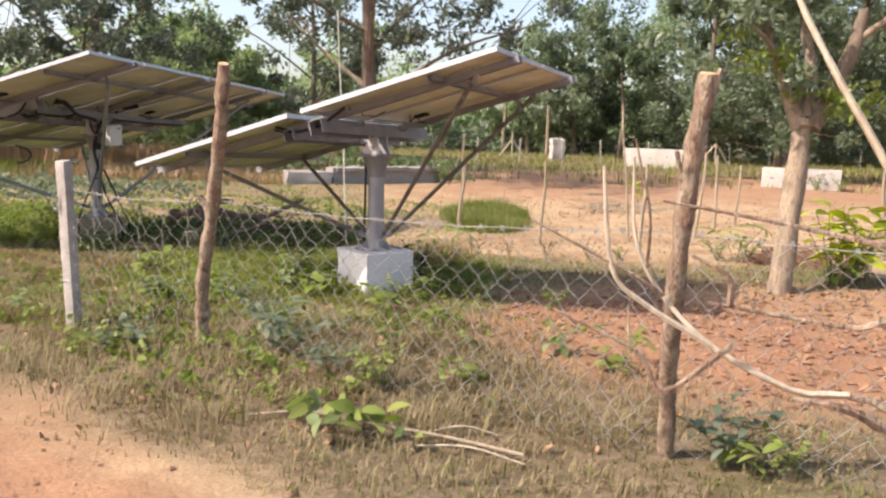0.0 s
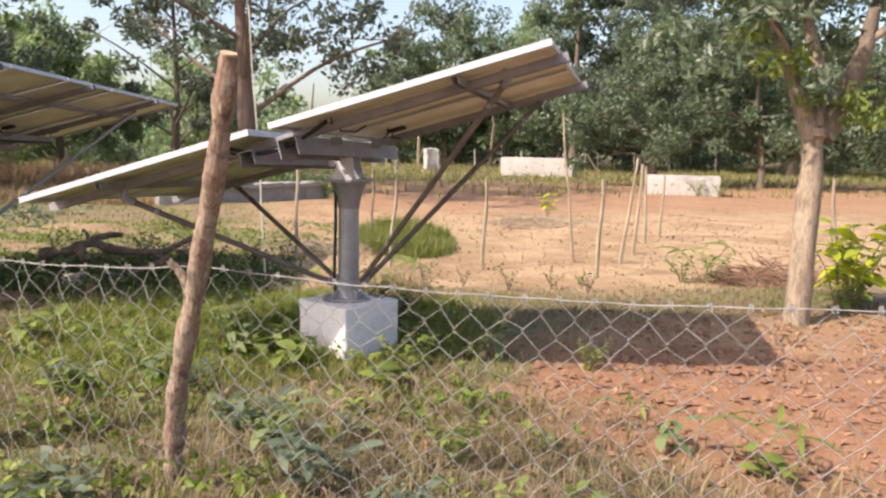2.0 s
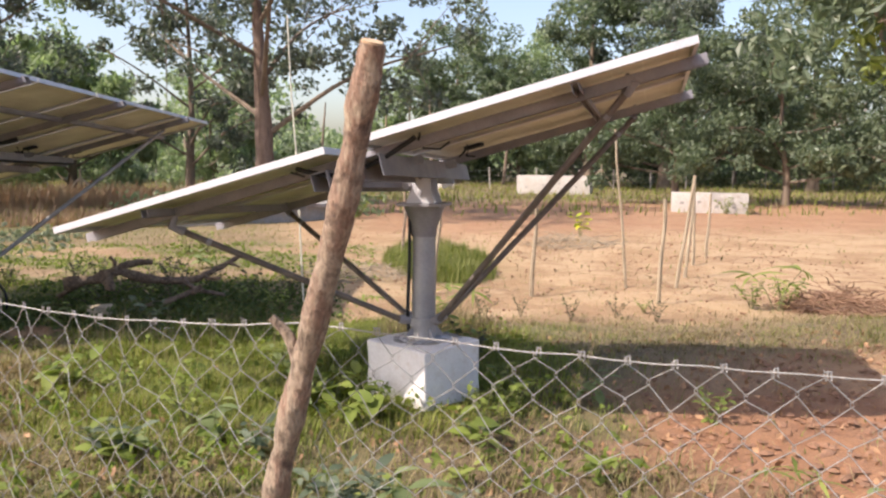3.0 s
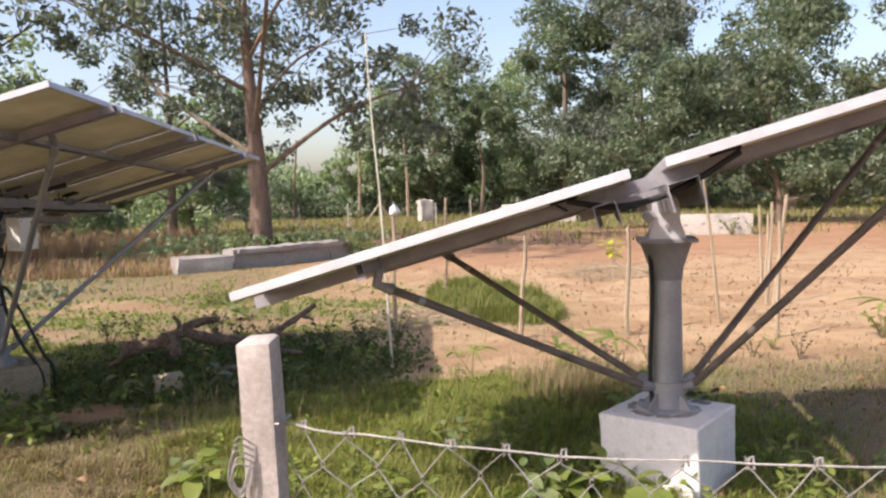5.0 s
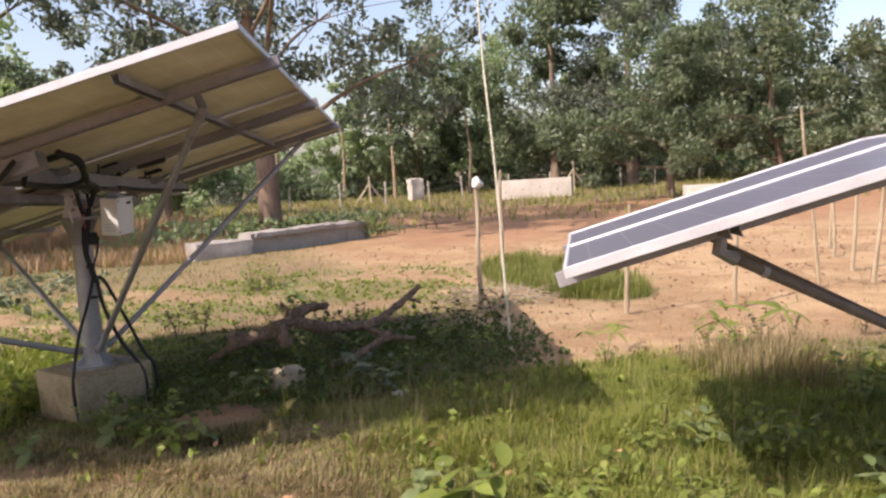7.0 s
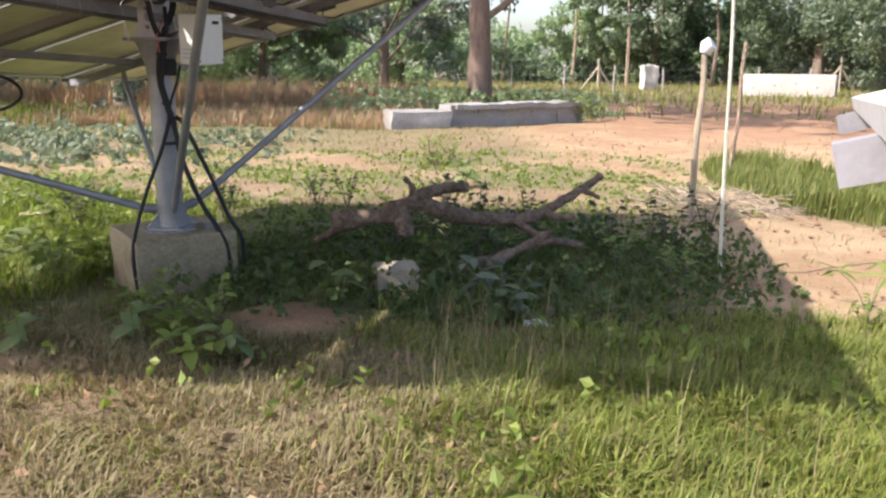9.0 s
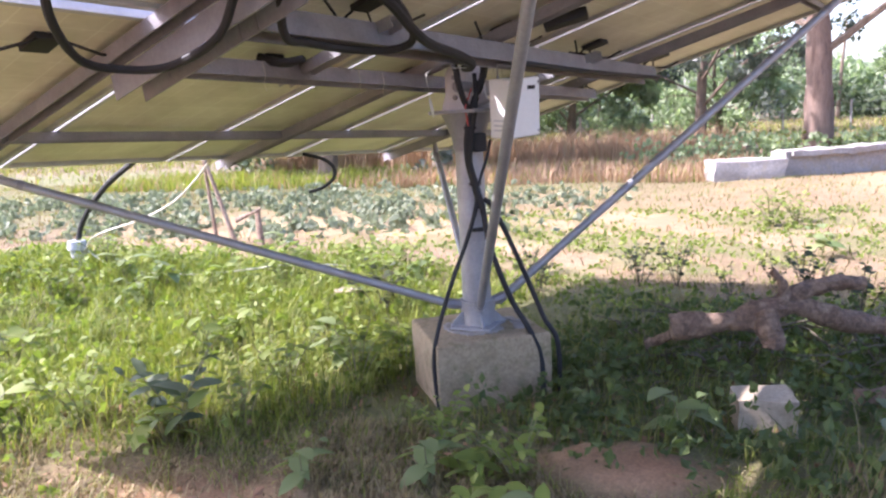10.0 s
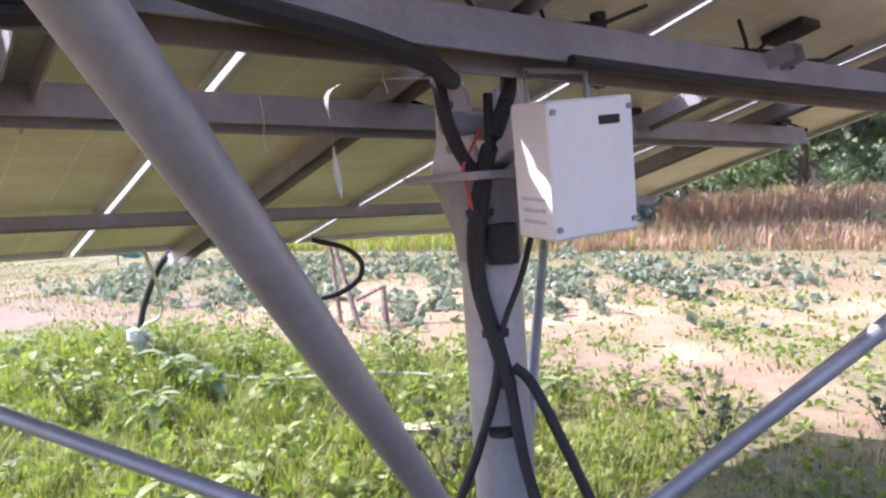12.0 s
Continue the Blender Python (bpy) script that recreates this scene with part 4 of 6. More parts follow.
def knotty_post(name, ctrl, r0, r1, label, seed, cut=True, stubs=()):
    pts = curve_points(ctrl, 14)
    r = random.Random(seed)
    rad = [r0 + (r1 - r0) * i / (len(pts) - 1) for i in range(len(pts))]
    rad = [v * (1 + 0.09 * math.sin(i * 0.65 + seed) + 0.03 * (r.random() - 0.5)) for i, v in enumerate(rad)]
    bm = tube(pts, rad, 16, wobble=0.03, seed=seed)
    for v in bm.verts:      # ridges of bark along the grain, knots and flaked hollows
        axis = min(pts, key=lambda p: abs(p.z - v.co.z))
        out = Vector((v.co.x - axis.x, v.co.y - axis.y, 0)).normalized()
        q = Vector((v.co.x * 45, v.co.y * 45, v.co.z * 9))
        v.co += out * (0.006 * noise.noise(q) + 0.009 * max(0, noise.noise(v.co * 11 + Vector((seed, 0, 0))) - 0.1) - 0.006 * max(0, noise.noise(v.co * 19)))
    for a, b, rr in stubs:
        tube(curve_points([a, Vector(a).lerp(Vector(b), 0.5) + Vector((0.01, 0, 0.02)), b], 4), [rr * (1 - 0.05 * k) for k in range(9)], 8, bm, 0.08, seed=seed + 1)
    ob = solo(name, bm, M_WOOD, ctrl[0], label, "fence post")
    if cut:
        d = (pts[-1] - pts[-2]).normalized()
        part("sawn_end", tube([pts[-1] - d * 0.004, pts[-1] + d * 0.006], rad[-1] * 0.9, 12), M_WOODCUT, ob, "pale sawn end")
    return ob


knotty_post("wooden_fence_post", [(-1.52, 6.17, -0.12), (-1.5, 6.13, 0.2), (-1.46, 6.05, 0.5), (-1.37, 5.96, 0.9), (-1.25, 5.78, 1.4), (-1.18, 5.65, 1.8)], 0.046, 0.036,
            "crooked brown wooden fence post with stripped bark", 3, stubs=[((-1.38, 5.97, 0.86), (-1.47, 6.0, 1.03), 0.022)])
knotty_post("wooden_fence_post", [(1.19, 4.8, -0.12), (1.15, 4.7, 0.25), (1.1, 4.55, 0.55), (1.06, 4.36, 1.0), (1.055, 4.26, 1.4), (1.075, 4.2, 1.7)], 0.04, 0.037,
            "thick crooked wooden fence post with dark bark", 8, stubs=[((1.04, 4.31, 1.15), (0.99, 4.25, 1.42), 0.014), ((1.06, 4.21, 1.55), (1.11, 4.18, 1.72), 0.018)])
knotty_post("wooden_fence_post", [(-4.25, 7.94, -0.15), (-4.45, 7.96, 0.3), (-4.7, 7.99, 0.68), (-5.0, 8.03, 1.05), (-5.3, 8.07, 1.4)], 0.07, 0.055,
            "pale wooden post leaning over by the opening", 12)


# ---- dead branch by the track ----
def dead_branch():
    ob = thing("dead_branch", (1.15, 2.0, gz(1.15, 2.0)), "bare dead branch with pale peeled bark", "branch")
    white = curve_points([(1.2, 1.98, 0.02), (0.95, 2.0, 0.75), (0.7, 2.06, 1.16), (0.56, 2.08, 1.21), (0.48, 2.1, 1.25), (0.43, 2.13, 1.3), (0.4, 2.14, 1.36), (0.395, 2.15, 1.45)], 6)
    n, cut = len(white), 15
    rad = [0.0052 - 0.0038 * i / n for i in range(n)]
    part("butt", tube(white[:cut + 1], rad[:cut + 1], 8, wobble=0.2, seed=3), M_WOOD, ob, "dark bark-covered butt")
    part("main_limb", tube(white[cut:], rad[cut:], 8, wobble=0.12, seed=2), M_PALEWOOD, ob)
    for ctrl, r, mt in (
        ([(0.48, 2.1, 1.25), (0.41, 2.11, 1.29), (0.37, 2.11, 1.33), (0.355, 2.11, 1.44)], 0.004, M_PALEWOOD),
        ([(0.65, 2.05, 1.18), (0.6, 2.04, 1.205), (0.55, 2.05, 1.21)], 0.007, M_WOOD),
        ([(0.72, 2.03, 1.3), (0.62, 2.02, 1.3), (0.59, 2.04, 1.29), (0.47, 2.09, 1.3)], 0.0045, M_WOOD),
        ([(0.49, 2.08, 1.3), (0.485, 2.08, 1.33), (0.45, 2.09, 1.35)], 0.004, M_WOOD),
        ([(0.64, 2.03, 1.37), (0.52, 2.09, 1.39), (0.42, 2.11, 1.405)], 0.0035, M_WOOD),
        ([(0.5, 2.08, 1.26), (0.43, 2.09, 1.2), (0.4, 2.1, 1.24), (0.31, 2.12, 1.28)], 0.004, M_WOOD),
        ([(0.43, 2.12, 1.3), (0.38, 2.11, 1.33), (0.28, 2.12, 1.38)], 0.003, M_WOOD),
        ([(0.75, 2.0, 1.2), (0.61, 2.03, 1.45), (0.56, 2.05, 1.54), (0.52, 2.07, 1.63), (0.5, 2.08, 1.75)], 0.0045, M_PALEWOOD),
        ([(0.41, 2.12, 1.33), (0.405, 2.1, 1.39), (0.39, 2.1, 1.45), (0.385, 2.1, 1.47)], 0.002, M_WOOD),
        ([(0.4, 2.14, 1.3), (0.395, 2.13, 1.27), (0.4, 2.12, 1.22)], 0.002, M_WOOD),
    ):
        p = curve_points(ctrl, 5)
        part("twig", tube(p, [r * (1 - 0.6 * i / len(p)) for i in range(len(p))], 6, wobble=0.12, seed=4), mt, ob)


dead_branch()


# ---- trees ----
def leaf_cloud(name, centres, spreads, per, size, material, parent, flat=0.75, seed=1, shape=2.1):
    """Many small folded leaves gathered in uneven clumps."""
    g = np.random.default_rng(seed)
    centres, spreads = np.asarray(centres), np.asarray(spreads)
    n = len(centres) * per
    which = np.repeat(np.arange(len(centres)), per)
    p = g.normal(0, 1, (n, 3))
    p /= np.maximum(1e-6, np.linalg.norm(p, axis=1))[:, None]
    p *= (g.uniform(0, 1, n) ** 0.45)[:, None]
    pos = centres[which] + p * spreads[which][:, None] * np.array([1, 1, flat])
    d = g.normal(0, 1, (n, 3)) + np.array([0, 0, -0.5])
    d /= np.linalg.norm(d, axis=1)[:, None]
    s = np.cross(d, g.normal(0, 1, (n, 3)))
    s /= np.maximum(1e-6, np.linalg.norm(s, axis=1))[:, None]
    nn = np.cross(d, s)
    ln = size * g.uniform(0.55, 1.35, n)[:, None]
    wd = ln / shape
    v = np.empty((n, 4, 3))
    v[:, 0] = pos - d * ln / 2
    v[:, 1] = pos + s * wd / 2 + nn * wd * 0.18
    v[:, 2] = pos + d * ln / 2
    v[:, 3] = pos - s * wd / 2 + nn * wd * 0.18
    off = np.array(ORIGIN[parent.name])
    f = (np.arange(n) * 4)[:, None]
    faces = np.concatenate([f + np.array([[0, 1, 2]]), f + np.array([[0, 2, 3]])])
    me = mesh_from_arrays(name, v.reshape(-1, 3) - off, faces, material)
    ob = new(name, me)
    ob.parent = parent
    ORIGIN[ob.name] = ORIGIN[parent.name]
    return ob


def tree(x, y, h, crown_r, crown_lo, trunk_r, mat, bark, label, seed, clumps=70, per=130, leaf=0.3, lean=(0, 0), spread=1.0, group="trees behind the field", name="tree", clump=1.0):
    r = random.Random(seed)
    z0 = gz(x, y) if y < 60 else -0.5
    ob = thing(name, (x, y, z0), label, "tree", group)
    base = Vector((x, y, z0))
    top = base + Vector((lean[0], lean[1], h * 0.8))
    trunk = curve_points([base - Vector((0, 0, 0.2)), base + Vector((r.uniform(-0.15, 0.15), 0, h * 0.15)), base.lerp(top, 0.45) + Vector((r.uniform(-0.3, 0.3), r.uniform(-0.3, 0.3), 0)), top], 5)
    n = len(trunk)
    rad = [trunk_r * (1.35 if i == 0 else 1) * (1 - 0.85 * i / (n - 1)) + 0.015 for i in range(n)]
    part("trunk", tube(trunk, rad, 12, wobble=0.08, seed=seed), bark, ob)
    centres, spreads = [], []
    k = 9
    for i in range(k):
        t = crown_lo / h + (0.72 - crown_lo / h) * i / (k - 1)
        p = trunk[min(n - 1, int(t / 0.8 * (n - 1)))].copy()
        a = i * 2.4 + r.uniform(-0.5, 0.5)
        reach = crown_r * r.uniform(0.6, 1.0) * (1.0 if t < 0.55 else 1.25 - 0.9 * t)
        up = r.uniform(0.15, 0.75) * reach
        q = p + Vector((math.cos(a) * reach, math.sin(a) * reach, up))
        m = p.lerp(q, 0.5) + Vector((r.uniform(-0.3, 0.3), r.uniform(-0.3, 0.3), r.uniform(-0.1, 0.35) * reach * 0.4))
        path = curve_points([p, m, q], 5)
        r0 = trunk_r * 0.27 * (1 - t * 0.5)
        limbs = bmesh.new()
        tube(path, [r0 * (1 - 0.85 * j / (len(path) - 1)) + 0.01 for j in range(len(path))], 6, limbs, 0.08, seed=i)
        for j in range(max(2, clumps // (k + 2))):
            s = r.uniform(0.35, 1.08)
            c = p.lerp(q, s) if s <= 1 else q
            c = c + Vector((r.gauss(0, 0.16), r.gauss(0, 0.16), r.gauss(0.05, 0.14))) * crown_r * spread
            centres.append(c)
            spreads.append(crown_r * clump * r.uniform(0.09, 0.23))
            if j % 2 == 0:
                tube([path[-3], (Vector(path[-3]) + c) / 2 + Vector((0, 0, 0.1)), c], [r0 * 0.3, r0 * 0.18, 0.008], 5, limbs)
        part("limb", limbs, M_BARK, ob)
    for j in range(clumps // 6):
        centres.append(top + Vector((r.gauss(0, 0.3), r.gauss(0, 0.3), r.gauss(0, 0.25))) * crown_r)
        spreads.append(crown_r * clump * r.uniform(0.12, 0.25))
    leaf_cloud("crown", centres, spreads, per, leaf, mat, ob, seed=seed)
    return ob


tree(-3.7, 31.3, 18, 8.0, 5.2, 0.4, M_TREE_DARK, M_BARKRED, "tall tree with dark leafy crown and reddish trunk", 11, 170, 95, 0.27, (-0.5, 0), 1.0, clump=0.6)
tree(-15.4, 33.0, 16, 6.0, 3.4, 0.36, M_TREE_DARK, M_BARK, "slender dark tree with open crown", 21, 120, 95, 0.26, (0.3, 0), clump=0.65)
tree(-7.8, 40, 14, 6.0, 3.4, 0.24, M_TREE_DARK, M_BARK, "dark tree standing behind the low wall", 27, 90, 90, 0.28, clump=0.65)
tree(-17.5, 29, 15, 6.0, 2.2, 0.3, M_TREE_DARK, M_BARK, "broad dark tree behind the second panels", 22, 110, 100, 0.27, clump=0.7)
tree(-26, 35, 15, 6.5, 2.0, 0.35, M_TREE_MID, M_BARK, "broad tree with thick green crown", 23, 110, 120, 0.36)
tree(-13.5, 42, 8.0, 4.6, 1.0, 0.25, M_TREE_HAZED, M_BARK, "bushy tree at the edge of the wood", 24, 110, 110, 0.36)
tree(-20, 46, 8.5, 5.0, 1.2, 0.25, M_TREE_HAZED, M_BARK, "bushy tree in the wood, leaves paled for haze", 25, 100, 110, 0.4)
tree(-8.5, 52, 8, 4.5, 1.0, 0.2, M_TREE_HAZED, M_BARK, "low bush at the wood's edge, leaves paled for haze", 26, 80, 110, 0.36)
tree(5.6, 75, 10.5, 5.4, 0.8, 0.25, M_TREE_HAZED, M_BARKPALE, "low green tree, leaves paled for haze", 31, 90, 130, 0.42)
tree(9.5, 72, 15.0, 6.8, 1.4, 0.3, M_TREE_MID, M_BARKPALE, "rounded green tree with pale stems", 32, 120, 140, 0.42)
tree(15.5, 74, 13, 6.2, 1.4, 0.3, M_TREE_HAZED, M_BARKPALE, "green tree beside the trough, leaves paled for haze", 33, 120, 140, 0.42)
tree(23.5, 60, 20, 8.0, 2.6, 0.5, M_TREE_DARK, M_BARK, "tall dense tree above the trough", 41, 190, 170, 0.36, (0, 0), 1.15)
tree(18.6, 63, 19, 6.8, 2.2, 0.45, M_TREE_MID, M_BARK, "tall dense tree beside the meadow fence", 47, 170, 150, 0.38)
tree(32.5, 55, 20, 8.0, 2.4, 0.45, M_TREE_MID, M_BARK, "tall dense green tree at the field's end", 42, 180, 160, 0.36, (0, 0), 1.1)
tree(15.2, 39.5, 9.5, 4.4, 2.2, 0.2, M_TREE_MID, M_BARK, "mid green tree behind the low trough", 43, 110, 150, 0.25)
tree(20.0, 38, 9.5, 4.4, 2.2, 0.2, M_TREE_MID, M_BARK, "mid green tree with leaning trunk", 44, 110, 150, 0.25, (-0.6, 0))
tree(25.5, 34, 11, 5.0, 1.8, 0.25, M_TREE_MID, M_BARK, "broad green tree at the field's edge", 45, 110, 150, 0.27)
tree(38, 46, 16, 7.5, 1.6, 0.4, M_TREE_DARK, M_BARK, "dense dark tree closing the field", 46, 120, 140, 0.36)


def far_woods():
    """A belt of undergrowth and crowns that closes the distance."""
    g = np.random.default_rng(5)
    ob = thing("far_woods", (0, 80, -0.5), "belt of far green woods, leaves paled for haze", "woods", kind="stuff")
    # the two farther belts take the palest leaves, haze put into the colour
    for k, (dist, hmax, count, size, mat) in enumerate(((80, 5.0, 330, 0.6, M_TREE_MID), (92, 9.5, 420, 0.75, M_TREE_HAZED), (104, 12.0, 440, 0.85, M_TREE_HAZED))):
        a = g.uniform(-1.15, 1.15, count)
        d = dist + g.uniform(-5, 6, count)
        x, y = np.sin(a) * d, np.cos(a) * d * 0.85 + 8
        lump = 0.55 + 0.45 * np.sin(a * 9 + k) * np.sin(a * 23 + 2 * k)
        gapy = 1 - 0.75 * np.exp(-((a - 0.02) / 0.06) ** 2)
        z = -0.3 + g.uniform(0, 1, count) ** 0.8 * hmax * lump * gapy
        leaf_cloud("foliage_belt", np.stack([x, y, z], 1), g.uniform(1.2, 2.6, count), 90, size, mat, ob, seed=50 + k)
    for k in range(26):
        a = -1.0 + 2.0 * k / 25 + g.uniform(-0.03, 0.03)
        d = 72 + g.uniform(-3, 6)
        x, y = math.sin(a) * d, math.cos(a) * d * 0.85 + 8
        part("stem", tube([(x, y, -0.7), (x + g.uniform(-0.4, 0.4), y, 3.0), (x + g.uniform(-0.8, 0.8), y, 6.5)], [0.16, 0.12, 0.06], 6), M_BARKPALE if k % 3 else M_BARK, ob)


far_woods()


def rough_tube(*args, **kw):
    return roughen(tube(*args, **kw), 0.016, 7.0, (1, 1, 0.45))


def forked_tree():
    """The pale forked tree at the edge of the bare patch."""
    ob = thing("forked_tree", (3.52, 9.42, gz(3.52, 9.42)), "pale forked tree with sparse leafy shoots", "tree")
    z = gz(3.52, 9.42)
    tr = curve_points([(3.5, 9.42, z - 0.15), (3.55, 9.45, 0.3), (3.6, 9.5, 0.9), (3.64, 9.55, 1.35), (3.66, 9.58, 1.68)], 10)
    part("trunk", rough_tube(tr, [0.125 - 0.001 * i + (0.05 if i == 0 else 0) + (0.035 if i > len(tr) - 4 else 0) for i in range(len(tr))], 20, wobble=0.03, seed=2), M_BARKPALE, ob)
    limbs = [
        [(3.62, 9.56, 1.6), (3.48, 9.58, 1.95), (3.34, 9.6, 2.3), (3.15, 9.6, 2.75), (2.95, 9.5, 3.3)],
        [(3.74, 9.58, 1.6), (3.95, 9.6, 2.0), (4.12, 9.6, 2.45), (4.25, 9.65, 2.9), (4.7, 9.8, 3.6)],
        [(3.68, 9.6, 1.7), (3.75, 9.7, 2.2), (3.7, 9.9, 2.8), (3.8, 10.1, 3.6)],
        [(3.4, 9.6, 2.15), (3.2, 9.4, 2.4), (2.9, 9.2, 2.6)],
        [(4.15, 9.6, 2.5), (4.5, 9.4, 2.8), (4.9, 9.3, 3.0)],
    ]
    for i, c in enumerate(limbs):
        p = curve_points(c, 5)
        r0 = (0.085, 0.11, 0.08, 0.035, 0.04)[i]
        part("limb", tube(p, [r0 * (1 - 0.7 * k / len(p)) for k in range(len(p))], 10, wobble=0.08, seed=i), M_BARKPALE if i != 1 else M_BARK, ob)
    r = random.Random(9)
    cs, sp = [], []
    for c in limbs:
        for k in range(16):
            a, b = Vector(c[-2]), Vector(c[-1])
            cs.append(a.lerp(b, r.uniform(-0.2, 1.2)) + Vector((r.gauss(0, 0.45), r.gauss(0, 0.45), r.gauss(0.15, 0.35))))
            sp.append(r.uniform(0.18, 0.4))
    leaf_cloud("crown", cs, sp, 60, 0.12, M_TREE_MID, ob, seed=3)
    low = [(3.55, 9.45, 1.95), (3.85, 9.35, 1.85), (4.0, 9.3, 1.75), (3.9, 9.4, 2.0), (3.45, 9.5, 2.2), (3.3, 9.4, 2.35), (2.85, 9.4, 2.5), (3.0, 9.3, 2.25), (4.35, 9.4, 1.95)]
    leaf_cloud("young_foliage", low, [0.2] * len(low), 45, 0.11, M_LEAF_YG, ob, seed=4)


forked_tree()


# ---- troughs, slabs, stakes and other things of the field ----
def trough(x0, y0, x1, y1, h, depth, label):
    a, b = Vector((x0, y0, 0)), Vector((x1, y1, 0))
    d = (b - a)
    ang = math.degrees(math.atan2(d.y, d.x))
    ln = d.length
    z = gz((x0 + x1) / 2, (y0 + y1) / 2)
    m = Matrix.Translation(((x0 + x1) / 2, (y0 + y1) / 2, z)) @ pose(0, 0, 0, 0, 0, ang)
    ob = thing("water_trough", (m.translation.x, m.translation.y, z), label, "trough", "troughs in the field")
    for s in (-1, 1):
        part("wall", box(ln, 0.14, h, m @ pose(0, s * (depth / 2 - 0.07), h / 2), 0.02), M_TANK, ob)
        part("wall", box(0.14, depth - 0.282, h, m @ pose(s * (ln / 2 - 0.07), 0, h / 2), 0.02), M_TANK, ob)
    part("floor", box(ln - 0.3, depth - 0.3, 0.1, m @ pose(0, 0, 0.15), 0.01), M_GREYSTONE, ob)
    r = random.Random(int(x0 * 7))
    for k in range(4):
        part("stain", box(0.14, 0.006, 0.1, m @ pose(-ln / 2 + ln * (k + 0.6) / 4.4, -depth / 2 - 0.002, h * r.uniform(0.35, 0.6)), 0.002), M_GREYSTONE, ob)
    return ob


trough(10.3, 51.9, 14.4, 49.9, 1.15, 1.4, "whitewashed concrete water trough in the far field")
trough(12.0, 33.0, 14.6, 31.9, 0.8, 1.2, "low white concrete trough beneath the trees")


def worn_bar(size, loc, yaw, seed, rough):
    """A block of old concrete with crumbled edges, standing on loc."""
    bm = bmesh.new()
    bmesh.ops.create_cube(bm, size=1.0)
    bmesh.ops.scale(bm, vec=size, verts=bm.verts)
    bmesh.ops.subdivide_edges(bm, edges=[e for e in bm.edges if e.calc_length() > 1.5], cuts=9, use_grid_fill=True)
    bmesh.ops.subdivide_edges(bm, edges=bm.edges[:], cuts=3, use_grid_fill=True)
    for v in bm.verts:
        q = v.co * 2.6 + Vector((seed * 5.3, seed, 0))
        v.co += noise.noise_vector(q) * rough + noise.noise_vector(q * 3.1) * rough * 0.45
        v.co.z += size[2] / 2
    bm.transform(Matrix.Translation(loc) @ pose(0, 0, 0, 0, 0, yaw))
    return bm


def rough_block(name, loc, size, material, label, category, yaw=0, seed=1, rough=0.05):
    bm = bmesh.new()
    bmesh.ops.create_cube(bm, size=1.0)
    bmesh.ops.subdivide_edges(bm, edges=bm.edges[:], cuts=4, use_grid_fill=True)
    for v in bm.verts:
        v.co *= 1 - 0.1 * (v.co.length - 0.5)
        v.co = Vector((v.co.x * size[0], v.co.y * size[1], (v.co.z + 0.5) * size[2]))
        v.co += noise.noise_vector(v.co * (2.2 / max(size)) * 2 + Vector((seed * 3.1, 0, 0))) * rough * max(size)
    bm.transform(Matrix.Translation(loc) @ pose(0, 0, 0, 0, 0, yaw))
    return solo(name, bm, material, loc, label, category)


zs = gz(-4.5, 27)
rough_block("concrete_rubble", (-5.1, 26.5, zs - 0.08), (1.5, 0.9, 0.5), M_GREYSTONE, "broken grey concrete lump by the old wall", "rubble", 20, 1)
ob_wall = thing("low_wall", (-2.9, 28.0, zs), "low crumbling grey concrete wall", "wall")
for k in range(5):
    c = Vector((-4.11 + 0.68 * k, 27.14 + 0.48 * k, zs - 0.08))
    part("wall_piece", worn_bar((0.84, 0.55, (0.6, 0.56, 0.62, 0.54, 0.5)[k]), c, 35, k + 3, 0.05), M_GREYSTONE, ob_wall)
part("coping", worn_bar((3.9, 0.8, 0.12), Vector((-2.75, 28.1, zs + 0.42)), 35.2, 11, 0.05), M_GREYSTONE, ob_wall)
rough_block("field_boulder", (6.6, 59.2, -0.55), (0.95, 0.8, 1.6), M_TANK, "upright white painted stone in the meadow", "stone", 10, 4, 0.1)
rough_block("stone_block", (-3.84, 12.42, gz(-3.84, 12.42) - 0.03), (0.26, 0.22, 0.2), M_STONE, "small pale stone block in the shade", "stone", 15, 2, 0.04)
rough_block("white_pebble", (-3.0, 11.75, gz(-3, 11.75) - 0.01), (0.13, 0.06, 0.04), M_WHITE, "small white scrap lying in the grass", "scrap", 10, 6)
rough_block("stone_block", (-7.43, 14.46, gz(-7.43, 14.46) - 0.03), (0.24, 0.16, 0.11), M_STONE, "whitish stone lying in the weeds", "stone", 40, 9, 0.08)


def stake(x, y, h, r, lean, label, seed, mat=None, name="wooden_stake"):
    z = gz(x, y)
    q = random.Random(seed)
    pts = [Vector((x, y, z - 0.1)) + Vector((lean[0] * t + q.uniform(-0.02, 0.02) * (t > 0), lean[1] * t, (h + 0.1) * t)) for t in (0, 0.25, 0.5, 0.75, 1)]
    pts = curve_points(pts, 4)
    bm = tube(pts, [r * (1.1 - 0.35 * i / len(pts)) for i in range(len(pts))], 8, wobble=0.1, seed=seed)
    ob = solo(name, bm, mat or M_STICK, (x, y, z - 0.1), label, "stake", "stakes in the field")
    return ob, pts[-1]


